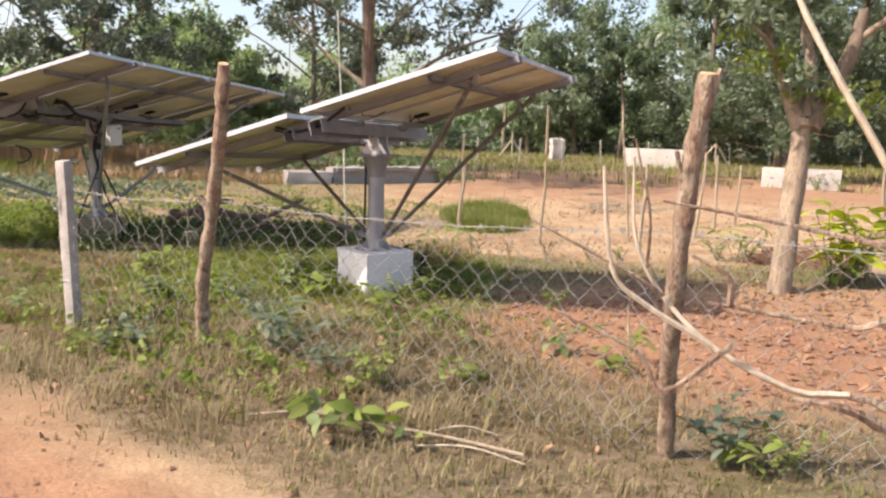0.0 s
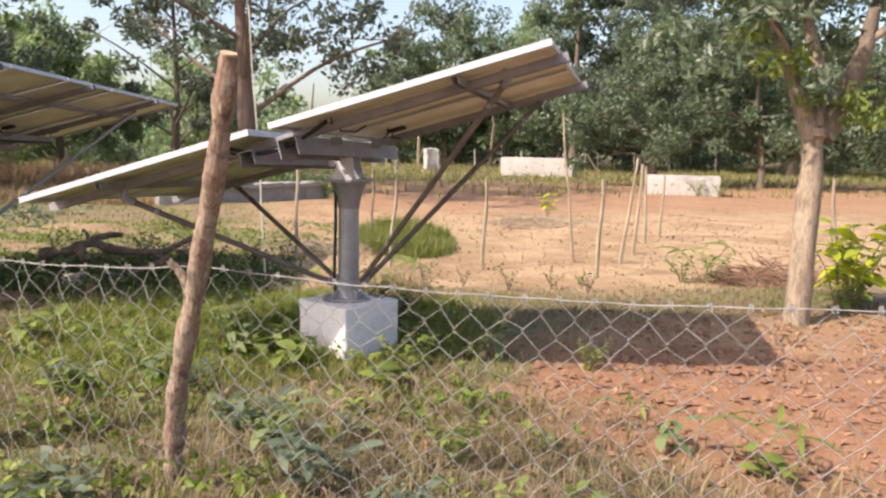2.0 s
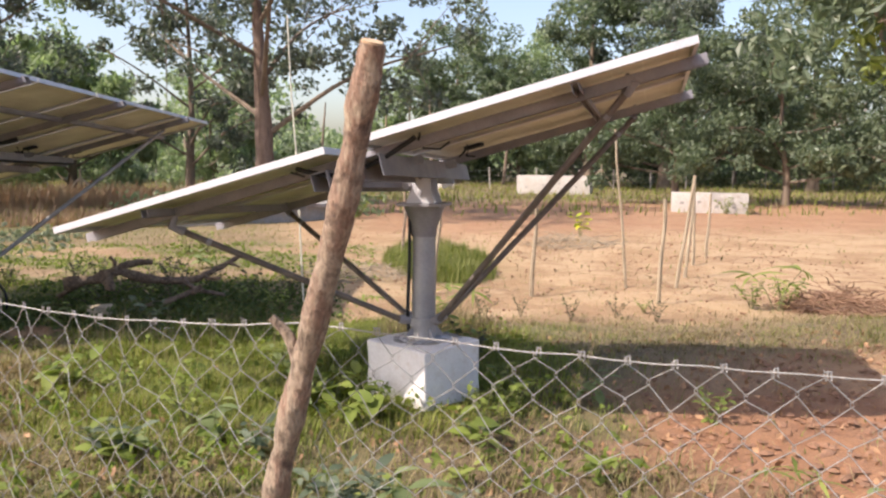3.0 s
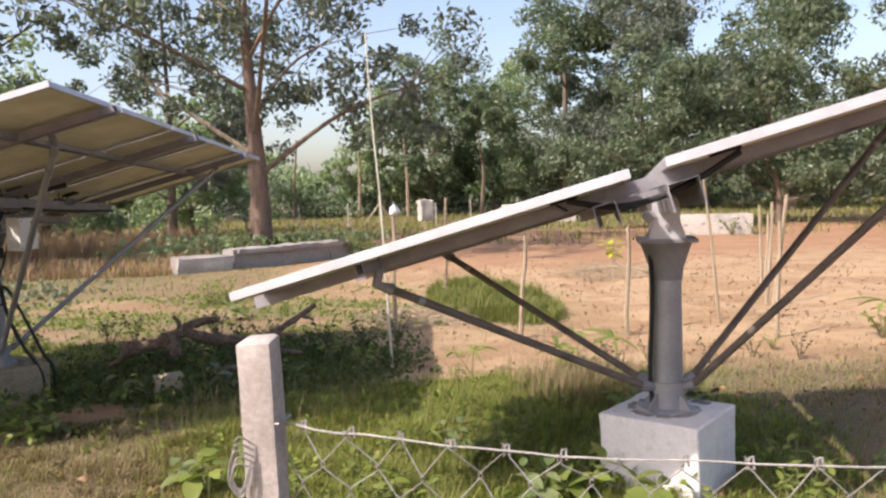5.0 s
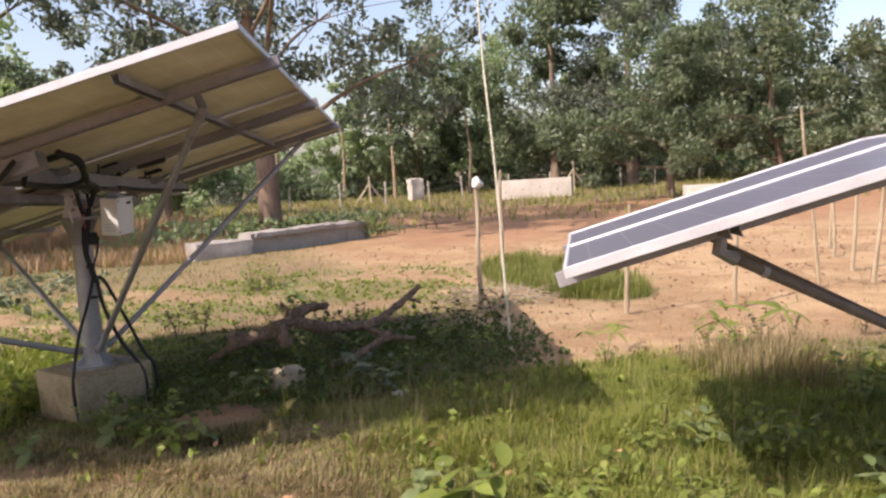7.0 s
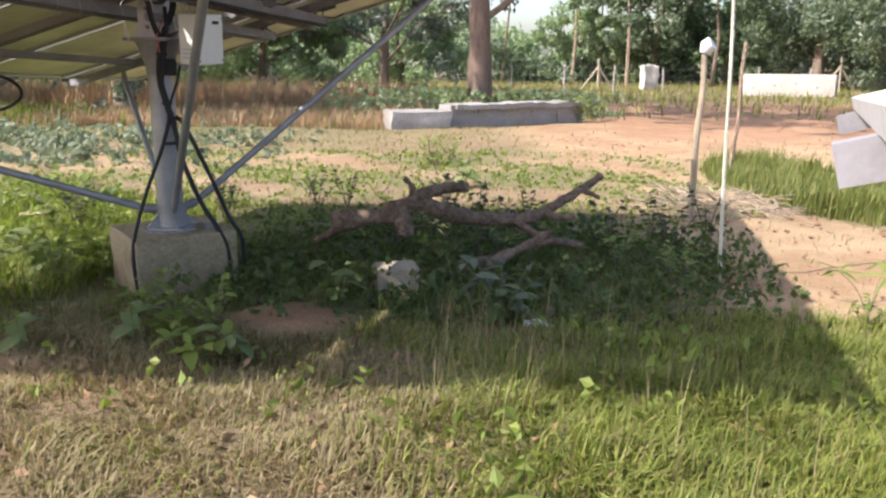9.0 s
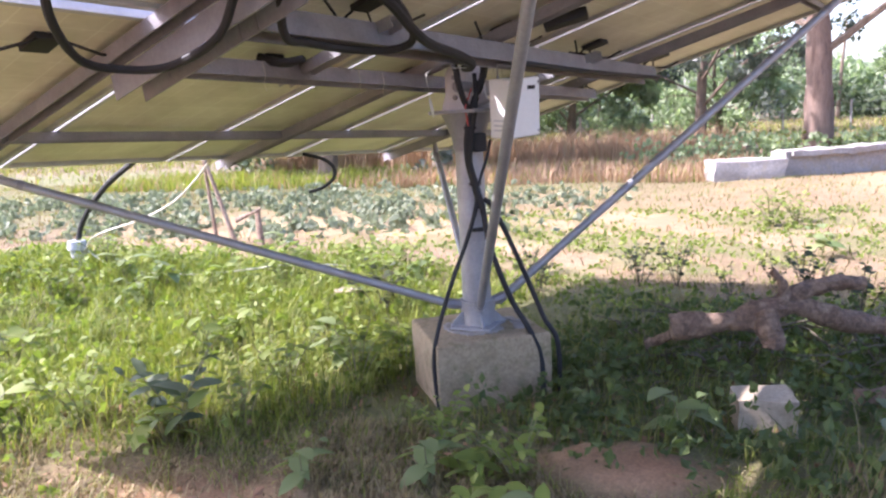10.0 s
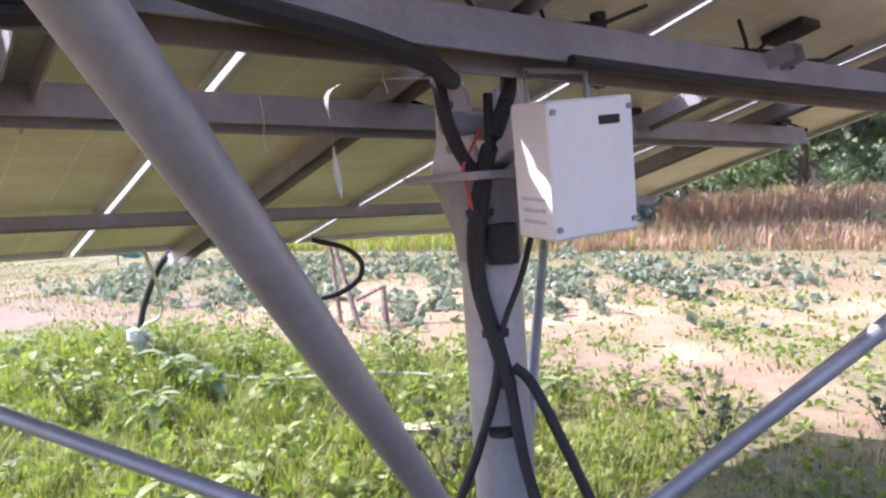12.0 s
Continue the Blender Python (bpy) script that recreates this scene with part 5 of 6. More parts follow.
for i, (x, y, h, lx, ly) in enumerate((
    (0.04, 13.99, 1.25, 0.1, 0), (1.4, 13.92, 1.35, 0.05, 0),
    (2.81, 12.92, 1.35, 0.03, 0), (2.95, 14.4, 2.3, -0.25, 0), (3.67, 14.32, 1.65, 0.22, 0), (4.35, 15.47, 1.55, 0.12, 0), (5.09, 16.71, 1.45, -0.05, 0), (5.83, 17.67, 1.25, 0.02, 0),
    (6.6, 13.2, 1.4, -0.15, 0))):
    stake(x, y, h, 0.028 if h < 2 else 0.02, (lx, ly), "thin bare wooden stake stuck in sandy ground", 30 + i)
ob, tip = stake(-1.36, 15.15, 1.6, 0.032, (0.04, 0.1), "crooked stake with a white cup on top", 60)
part("cup", tube([tip - Vector((0, 0, 0.04)), tip + Vector((0.02, 0, 0.02)), tip + Vector((0.06, -0.02, 0.05))], [0.05, 0.075, 0.07], 12), M_WHITE, ob, "white plastic cup")
stake(-1.66, 13.05, 3.5, 0.012, (-0.15, 0.0), "tall thin pale bamboo pole", 61, M_HOSE, "bamboo_pole")
stake(0.02, 18.6, 1.8, 0.03, (0.05, 0), "dark weathered stake near the seedlings", 62, M_WOOD)


def tripod(x, y, h):
    ob = thing("stake_tripod", (x, y, -0.5), "three pale poles propped together in the meadow", "tripod", "propped fence posts")
    for k, (dx, dy) in enumerate(((-1.1, 0.3), (1.15, 0.2), (0.05, 0.0))):
        part("pole", tube([(x + dx, y + dy, gz(x, y) - 0.1), (x, y, gz(x, y) + h * (1.15 if k == 2 else 0.85))], 0.06, 7), M_PALEWOOD, ob)


tripod(3.2, 58, 1.7)
tripod(17.5, 57, 1.8)
tripod(-12.5, 40, 1.3)


def far_fence():
    fe = thing("meadow_fence", (0, 56, -0.5), "far line of thin pale fence posts", "fence")
    r = random.Random(3)
    tops = []
    for k in range(34):
        x = -46 + k * 3.1 + r.uniform(-0.4, 0.4)
        y = 53 + 0.08 * x + r.uniform(-0.3, 0.3) + (4 if x > 8 else 0)
        h = r.uniform(1.25, 1.6)
        part("post", tube([(x, y, -0.6), (x + r.uniform(-0.08, 0.08), y, -0.5 + h)], 0.055, 6), M_POST, fe)
        tops.append(Vector((x, y, -0.5 + h - 0.15)))
    for dz in (0, -0.4, -0.8):
        part("wire", tube([t + Vector((0, 0, dz)) for t in tops], 0.006, 4), M_WIRE, fe)


far_fence()


# ---- fallen log under the large array ----
def fallen_log():
    ob = thing("fallen_log", (-3.4, 13.0, gz(-3.4, 13.0)), "dead fallen log with broken branch stubs", "log")
    main = curve_points([(-4.3, 12.7, 0.1), (-4.0, 12.78, 0.13), (-3.75, 12.85, 0.2), (-3.4, 13.05, 0.08), (-3.0, 13.2, 0.05), (-2.75, 13.35, 0.15), (-2.44, 13.56, 0.31)], 12)
    n = len(main)
    part("trunk", roughen(tube(main, [0.066 - 0.038 * i / n + 0.012 * math.sin(i * 0.45) * (i < 36) for i in range(n)], 16, wobble=0.05, seed=5), 0.018, 13.0), M_LOG, ob)
    for ctrl, r in (
        ([(-3.85, 12.82, 0.18), (-3.7, 12.9, 0.27), (-3.52, 13.0, 0.3), (-3.42, 13.05, 0.29)], 0.06),
        ([(-3.86, 12.8, 0.17), (-3.84, 12.77, 0.11), (-3.82, 12.75, 0.05), (-3.82, 12.74, 0.01)], 0.085),
        ([(-3.8, 12.85, 0.2), (-3.78, 12.83, 0.32), (-3.83, 12.82, 0.38)], 0.03),
        ([(-3.45, 12.62, -0.16), (-3.2, 12.72, -0.13), (-2.98, 12.85, -0.05), (-2.85, 12.93, 0.02)], 0.048),
        ([(-2.98, 12.85, -0.05), (-2.9, 12.83, -0.04), (-2.82, 12.8, -0.02)], 0.03),
        ([(-2.9, 13.28, 0.1), (-2.78, 13.2, 0.06), (-2.66, 13.2, 0.06)], 0.03),
        ([(-2.6, 13.45, 0.22), (-2.52, 13.42, 0.2), (-2.46, 13.43, 0.17)], 0.025),
        ([(-3.1, 13.15, 0.06), (-2.9, 13.05, -0.05), (-2.6, 13.1, -0.12)], 0.04),
        ([(-4.1, 12.8, 0.1), (-4.3, 12.95, 0.0), (-4.5, 13.1, -0.12)], 0.045),
    ):
        p = curve_points(ctrl, 8)
        part("branch_stub", roughen(tube(p, [r * 0.85 * (1 - 0.35 * i / len(p)) for i in range(len(p))], 12, wobble=0.06, seed=7), 0.014, 16.0), M_LOG, ob)


fallen_log()


# ---- pump pipe and cable beyond the array ----
zp = gz(-10.6, 14.25)
pp = thing("well_pipe", (-10.6, 14.25, zp), "grey plastic well pipe with black cable", "pipe")
part("casing", tube([(-10.6, 14.25, zp - 0.1), (-10.6, 14.25, 0.12)], 0.075, 16), M_GREYP, pp)
part("cap", tube([(-10.6, 14.25, 0.12), (-10.6, 14.25, 0.21)], [0.1, 0.095], 16), M_GREYP, pp)
part("cable", tube(curve_points([(-10.6, 14.26, 0.18), (-10.5, 14.28, 0.42), (-10.05, 14.2, 0.75), (-9.49, 14.09, 1.0), (-8.6, 13.6, 1.2), (-7.3, 12.95, 1.1)], 8), 0.028, 8), M_BLACK, pp)
part("hose", tube(curve_points([(-10.5, 14.25, 0.12), (-10.1, 14.35, -0.1), (-9.4, 14.7, -0.2), (-8.6, 15.2, -0.18), (-8.0, 15.6, -0.25), (-7.6, 15.9, -0.27)], 8), 0.011, 7), M_HOSE, pp, "pale loose hose")


def stick_bundle():
    x, y = -11.4, 17.2
    z = gz(x, y)
    ob = thing("propped_sticks", (x, y, z), "crossed sticks propped in the vegetable bed", "sticks")
    for a, b, r in (((0.35, 0, -0.05), (-0.35, 0.1, 1.7), 0.06), ((-0.1, 0.1, -0.05), (-0.25, 0.1, 1.8), 0.05), ((0.7, 0.1, -0.05), (0.6, 0.2, 0.45), 0.09), ((0.45, -0.1, 0.35), (0.75, 0.1, 0.5), 0.05)):
        part("stick", tube([Vector((x, y, z)) + Vector(a), Vector((x, y, z)) + Vector(b)], [r * 0.62, r * 0.42], 8, wobble=0.1), M_WOOD, ob)


stick_bundle()


# ---- weeds, seedlings and litter ----
def leaf_mesh(name, ln, wd, material, fold=0.25, droop=0.25, lobes=1):
    """One blade of a leaf along local x, folded at the midrib and bending down."""
    bm = bmesh.new()
    n = 6
    mids, ls, rs = [], [], []
    for i in range(n + 1):
        t = i / n
        w = wd / 2 * (math.sin(math.pi * min(1, t * 0.94 + 0.06)) ** 0.8) * (1 - 0.25 * t)
        z = -droop * ln * t * t
        mids.append(bm.verts.new((ln * t, 0, z)))
        ls.append(bm.verts.new((ln * t - 0.04 * ln * (lobes > 1) * (i % 2), w + 0.0005, z + fold * w)))
        rs.append(bm.verts.new((ln * t - 0.04 * ln * (lobes > 1) * (i % 2), -w - 0.0005, z + fold * w)))
    for i in range(n):
        bm.faces.new((mids[i], mids[i + 1], ls[i + 1], ls[i]))
        bm.faces.new((mids[i], rs[i], rs[i + 1], mids[i + 1]))
    return finish(bm, name, material)


LEAVES = {
    "broad": leaf_mesh("leaf", 0.13, 0.075, M_LEAF_WEED, 0.2, 0.3),
    "pale": leaf_mesh("leaf", 0.15, 0.085, foliage("pale_weed_leaves", [(0.14, 0.18, 0.08), (0.2, 0.235, 0.11), (0.11, 0.16, 0.06)]), 0.25, 0.35),
    "small": leaf_mesh("leaf", 0.07, 0.04, M_LEAF_WEED, 0.2, 0.2),
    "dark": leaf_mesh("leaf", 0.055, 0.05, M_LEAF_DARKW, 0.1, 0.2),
    "yellow": leaf_mesh("leaf", 0.2, 0.11, foliage("bright_yellow_leaves", [(0.3, 0.34, 0.03), (0.46, 0.46, 0.04), (0.2, 0.27, 0.04)]), 0.2, 0.4),
    "blue": leaf_mesh("leaf", 0.1, 0.045, foliage("blue_weed_leaves", [(0.08, 0.105, 0.07), (0.12, 0.15, 0.1), (0.16, 0.185, 0.13)]), 0.2, 0.3),
    "long": leaf_mesh("leaf", 0.22, 0.04, M_LEAF_WEED, 0.3, 0.5),
}
M_STEM = surface("weed_stem", [(0.14, 0.15, 0.06), (0.22, 0.2, 0.1)], 6, 60, 0.7)
M_STEMDARK = surface("dark_weed_stem", [(0.08, 0.07, 0.04), (0.13, 0.1, 0.06)], 6, 60, 0.8)


def weed(name, leaf, stems, height, per, label, seed, spread=0.5, whorl=False, size=1.0, stem_mat=None):
    """A weed at the origin: thin stems, each with its leaves."""
    r = random.Random(seed)
    ob = thing(name, (0, 0, 0), label, "weed", "weeds in the grass")
    bm = bmesh.new()
    spots = []
    for s in range(stems):
        a = 2 * math.pi * s / stems + r.uniform(-0.4, 0.4)
        h = height * r.uniform(0.65, 1.1)
        out = spread * height * r.uniform(0.3, 1.0)
        tip = Vector((math.cos(a) * out, math.sin(a) * out, h))
        path = curve_points([(0, 0, -0.04), tip * 0.45 + Vector((0, 0, 0.12 * h)), tip], 4)
        tube(path, [0.004 * (1.2 - 0.7 * i / len(path)) * (0.6 + height) for i in range(len(path))], 5, bm)
        for k in range(per):
            t = (k + 1) / per if not whorl else 1.0
            i = min(len(path) - 1, int((0.25 + 0.75 * t) * (len(path) - 1)))
            b = k * 2.4 + r.uniform(-0.4, 0.4) if not whorl else 2 * math.pi * k / per
            spots.append((path[i], b, r.uniform(-25, 25), r.uniform(0.6, 1.2) * size))
    tagged(part("stem", bm, stem_mat or M_STEM, ob), kind="stuff")
    if leaf in ("small", "dark", "blue"):        # too small to pick apart
        fb = bmesh.new()
        for p, b, tilt, sc in spots:
            n0 = len(fb.verts)
            fb.from_mesh(LEAVES[leaf])
            fb.verts.ensure_lookup_table()
            bmesh.ops.transform(fb, verts=fb.verts[n0:], matrix=Matrix.Translation(p) @ pose(0, 0, 0, r.uniform(-30, 30), tilt - 15, math.degrees(b)) @ Matrix.Diagonal((sc, sc, sc, 1)))
        tagged(part("foliage", fb, LEAVES[leaf].materials[0], ob), kind="stuff")
        return ob
    for p, b, tilt, sc in spots:
        lf = new("leaf", LEAVES[leaf])
        lf.parent = ob
        lf.matrix_basis = Matrix.Translation(p) @ pose(0, 0, 0, r.uniform(-30, 30), tilt - 15, math.degrees(b)) @ Matrix.Diagonal((sc, sc, sc, 1))
    return ob


KINDS = {
    "broad": weed("broadleaf_weed", "broad", 4, 0.16, 4, "low broadleaf weed growing in the grass", 1, 1.0),
    "pale": weed("broadleaf_weed", "pale", 3, 0.22, 4, "pale soft-leaved weed standing in grass", 2, 0.7),
    "bush": weed("bushy_weed", "small", 8, 0.32, 8, "bushy green weed with small leaves", 3, 0.7),
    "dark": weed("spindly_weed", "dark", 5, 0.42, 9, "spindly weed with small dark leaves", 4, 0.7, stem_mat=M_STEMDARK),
    "yellow": weed("large_leaved_sapling", "yellow", 7, 0.6, 5, "sapling with large yellow-green leaves", 5, 0.6),
    "blue": weed("blue_green_weed", "blue", 6, 0.26, 7, "blue-green weed with narrow leaves", 6, 0.8),
    "star": weed("star_leaved_plant", "long", 3, 0.3, 6, "plant with whorls of long green leaves", 7, 0.8, True),
}


def plant(kind, x, y, size=1.0, turn=0.0, dz=0.0):
    m = Matrix.Translation((x, y, gz(x, y) + dz)) @ pose(0, 0, 0, 0, 0, turn)
    c = copy_thing(KINDS[kind], m)
    c.matrix_basis = m @ Matrix.Diagonal((size, size, size, 1))
    return c


r_ = random.Random(77)
# by the fence and in front of the first stand
for kind, x, y, s in (
    ("pale", -1.94, 7.81, 0.9), ("broad", -1.09, 8.14, 1.3), ("bush", -2.12, 8.14, 0.9), ("blue", -1.2, 6.74, 1.0), ("bush", -1.1, 6.6, 0.7), ("broad", -0.49, 7.7, 1.2), ("bush", -0.4, 8.05, 0.8),
    ("bush", 0.96, 7.9, 0.7), ("star", 1.2, 6.05, 0.9), ("blue", -0.93, 6.0, 1.1), ("broad", 1.15, 5.97, 0.9), ("pale", -1.05, 6.5, 1.1), ("broad", -3.14, 9.18, 1.4), ("bush", -2.7, 8.9, 0.8),
    ("blue", 1.45, 4.7, 1.1), ("broad", 1.5, 4.6, 0.9), ("bush", 1.65, 4.6, 0.7), ("pale", 0.85, 6.3, 0.8), ("star", 0.75, 6.7, 0.6), ("bush", -0.15, 8.35, 0.9), ("broad", -1.3, 8.5, 1.2),
    ("bush", -1.5, 9.2, 0.9), ("broad", -2.4, 7.6, 1.2), ("bush", -0.25, 9.6, 1.2), ("bush", -0.4, 9.9, 1.0), ("dark", -0.45, 9.3, 1.0), ("dark", -0.3, 9.1, 1.1),
    # between the stands
    ("star", -0.09, 11.6, 1.4), ("star", -0.95, 12.4, 1.0), ("bush", -0.3, 11.4, 0.9), ("pale", -1.69, 9.57, 0.8), ("pale", -1.55, 9.4, 0.7), ("star", -1.8, 9.65, 0.7), ("bush", -1.2, 11.9, 0.6),
    # round the second footing
    ("pale", -5.04, 11.35, 0.9), ("broad", -4.75, 11.15, 0.85), ("broad", -4.56, 11.0, 0.9), ("pale", -4.44, 11.05, 0.75), ("bush", -5.15, 11.75, 0.8), ("pale", -5.48, 11.1, 0.8), ("broad", -4.9, 11.45, 0.95),
    ("bush", -4.7, 11.5, 0.9), ("blue", -3.17, 11.83, 1.3), ("pale", -3.22, 11.8, 0.9), ("pale", -4.15, 12.1, 1.1), ("blue", -6.4, 11.35, 1.4), ("bush", -6.2, 11.6, 0.9), ("broad", -6.32, 11.2, 1.2),
    ("bush", -6.1, 12.5, 1.2), ("bush", -6.4, 12.2, 1.1), ("bush", -6.0, 12.9, 1.0), ("broad", -7.27, 10.83, 1.6), ("broad", -7.5, 11.1, 1.5), ("bush", -7.0, 11.3, 1.0), ("pale", -7.8, 11.0, 1.2),
    ("broad", -8.85, 12.2, 1.7), ("broad", -10.78, 12.57, 1.9), ("bush", -8.67, 15.06, 1.3), ("bush", -8.3, 14.7, 1.2), ("broad", -8.9, 14.4, 1.5), ("pale", -9.3, 14.1, 1.4), ("bush", -9.9, 14.8, 1.0),
    ("dark", -6.75, 13.95, 1.2), ("dark", -6.9, 14.3, 1.0), ("bush", -4.3, 13.6, 0.9), ("bush", -3.1, 13.4, 0.8), ("bush", -2.3, 13.3, 1.0), ("bush", -2.0, 12.9, 0.9), ("bush", -3.6, 13.9, 0.9), ("bush", -2.7, 12.6, 0.7),
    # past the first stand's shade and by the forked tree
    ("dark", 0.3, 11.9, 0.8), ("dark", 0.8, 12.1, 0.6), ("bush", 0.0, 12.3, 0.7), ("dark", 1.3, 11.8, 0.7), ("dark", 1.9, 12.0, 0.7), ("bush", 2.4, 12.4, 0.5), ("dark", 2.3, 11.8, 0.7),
    ("star", 4.05, 12.3, 1.7), ("bush", 4.2, 12.4, 1.3), ("bush", 3.85, 12.5, 1.1), ("yellow", 4.2, 9.75, 1.3), ("yellow", 4.45, 9.9, 1.35), ("yellow", 4.75, 10.3, 1.1), ("bush", 4.6, 10.1, 1.3), ("broad", 4.3, 9.8, 1.6), ("bush", 5.0, 10.6, 1.4),
    ("yellow", 4.7, 22.0, 0.9), ("bush", -1.0, 29.0, 2.2), ("bush", -0.5, 29.6, 2.0), ("bush", -3.3, 31.0, 2.6), ("bush", -2.8, 30.8, 2.4), ("bush", -4.3, 30.9, 2.6), ("bush", -2.2, 31.4, 2.2),
    ("bush", -4.2, 19.5, 1.5), ("bush", -3.9, 19.9, 1.2), ("pale", -3.6, 17.3, 1.2), ("bush", 13.4, 31.2, 2.0), ("bush", 14.3, 31.0, 1.8),
):
    plant(kind, x, y, s, r_.uniform(0, 360))
for k in range(20):        # the row of spindly weeds beyond the large array
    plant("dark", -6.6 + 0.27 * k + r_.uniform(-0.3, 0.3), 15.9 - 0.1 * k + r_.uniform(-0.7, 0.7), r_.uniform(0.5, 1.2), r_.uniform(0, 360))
for k in range(40):        # scattered low weeds in the grass
    x, y = r_.uniform(-3.4, 0.6), r_.uniform(5.3, 9.6)
    if float(grass_zone(np.float64(x), np.float64(y))) > 0.4 and abs(x + 0.69) + abs(y - 8.75) > 0.6:
        plant(r_.choice(("broad", "pale", "bush", "blue", "broad")), x, y, r_.uniform(0.4, 0.95), r_.uniform(0, 360))
for k in range(80):
    x, y = r_.uniform(-13, -5.9), r_.uniform(10.6, 16.2)
    if x > -7.4 and y < 12.3:
        continue
    plant(r_.choice(("broad", "pale", "bush", "broad")), x, y, r_.uniform(0.6, 1.4), r_.uniform(0, 360))
for kd in KINDS.values():
    for o in list(kd.children_recursive) + [kd]:
        bpy.data.objects.remove(o)


def cover(name, count, x0, x1, y0, y1, dens, size, hmax, material, label, category="plants"):
    """A low mat of small leaves that nobody could count."""
    x, y = scatter(count, x0, x1, y0, y1, dens)
    n = len(x)
    ob = thing(name, (0, 0, 0), label, category, kind="stuff")
    z = ground_z(x, y) + rng.uniform(0.0, 1, n) ** 1.6 * hmax
    leaf_cloud("leaf_mat", np.stack([x, y, z], 1), np.full(n, 0.05), 3, size, material, ob, seed=int(abs(x0) * 10 + count) % 97, shape=1.6)
    return ob


cover("leafy_ground_cover", 10500, -15, -5.9, 10.4, 16.6, lambda x, y: patch(x, y, -10, 13.4, 5.5, 3.0, 0.4) * tuft(x, y, 2.3) * (1 - 0.8 * patch(x, y, -6.2, 11.5, 1.3, 0.9)), 0.065, 0.2, M_LEAF_WEED, "lush low green weeds covering the ground")
cover("leafy_undergrowth", 12500, -7.5, 0.4, 5.0, 11.6, lambda x, y: grass_zone(x, y) * tuft(x, y, 3.3) * smoothstep(-0.25, 0.6, ripple(x, y, 2.2, 3.1)) * 0.8 * (1 - 0.75 * straw_side(x, y)), 0.055, 0.16, M_LEAF_WEED, "small green leaves scattered through the grass")
# leaf colour round the log is darkened to deepen the array's shade
cover("shade_weeds", 4200, -5.2, -1.2, 11.6, 14.6, lambda x, y: tuft(x, y, 2.9) * patch(x, y, -3.4, 13.2, 2.2, 1.6, 0.3), 0.06, 0.2, M_LEAF_SHADED, "low weeds round the fallen log, colour darkened for shade")
cover("vegetable_bed", 12500, -25, -6.5, 17.0, 25.5, lambda x, y: patch(x, y, -15.5, 21.0, 8.5, 3.8, 0.3) * smoothstep(-0.35, 0.5, ripple(x, y, 2.6)) * smoothstep(-0.7, 0.1, ripple(x, y, 0.9, 1.1)), 0.16, 0.22, M_LEAF_BLUE, "bed of blue-green leafy vegetables", "vegetables")
cover("low_mat", 9000, -9.5, -0.5, 14.6, 21.0, lambda x, y: herby_zone(x, y) * tuft(x, y, 3.1), 0.06, 0.05, M_LEAF_WEED, "low mat of green weeds on sandy soil")
ex, ey = scatter(30000, -26, -5, 26, 31.5, lambda x, y: tuft(x, y, 0.9))
russet = rng.uniform(0, 1, len(ex)) < 0.15 + 0.75 * smoothstep(-17, -13, ex)
for sel, mt, nm, lb in ((russet, M_GRASS_R, "russet_weed_edge", "russet dry weeds along the bed's far edge"), (~russet, M_GRASS_L, "green_weed_edge", "pale green weeds along the bed's far edge")):
    k = int(sel.sum())
    blades(nm, ex[sel], ey[sel], rng.uniform(0.14, 0.4, k), rng.uniform(0.018, 0.04, k), mt, lb, 0.6)
cover("bank_weeds", 5000, -9, 0.5, 29.2, 34, lambda x, y: tuft(x, y, 1.3) * patch(x, y, -4, 31.5, 4.2, 2.0), 0.15, 0.8, M_TREE_HAZED, "rough weeds round the tall tree's foot")


def seed_stalks():
    x, y = scatter(900, -3.6, -1.3, 9.0, 12.0, lambda x, y: 0.25 + 0.75 * patch(x, y, -2.9, 10.9, 0.8, 0.6))
    blades("seed_stalks", x, y, rng.uniform(0.16, 0.36, len(x)), rng.uniform(0.003, 0.006, len(x)), M_GRASS_D, "thin pale seed stalks above the grass", 0.45)
    x, y = scatter(5000, -0.9, 0.5, 10.0, 11.9, lambda x, y: patch(x, y, -0.3, 11.0, 0.5, 0.7, 0.4))
    blades("straw_tussock", x, y, rng.uniform(0.12, 0.34, len(x)), rng.uniform(0.004, 0.008, len(x)), M_GRASS_D, "tall straw tussock between the stands", 0.7)


seed_stalks()


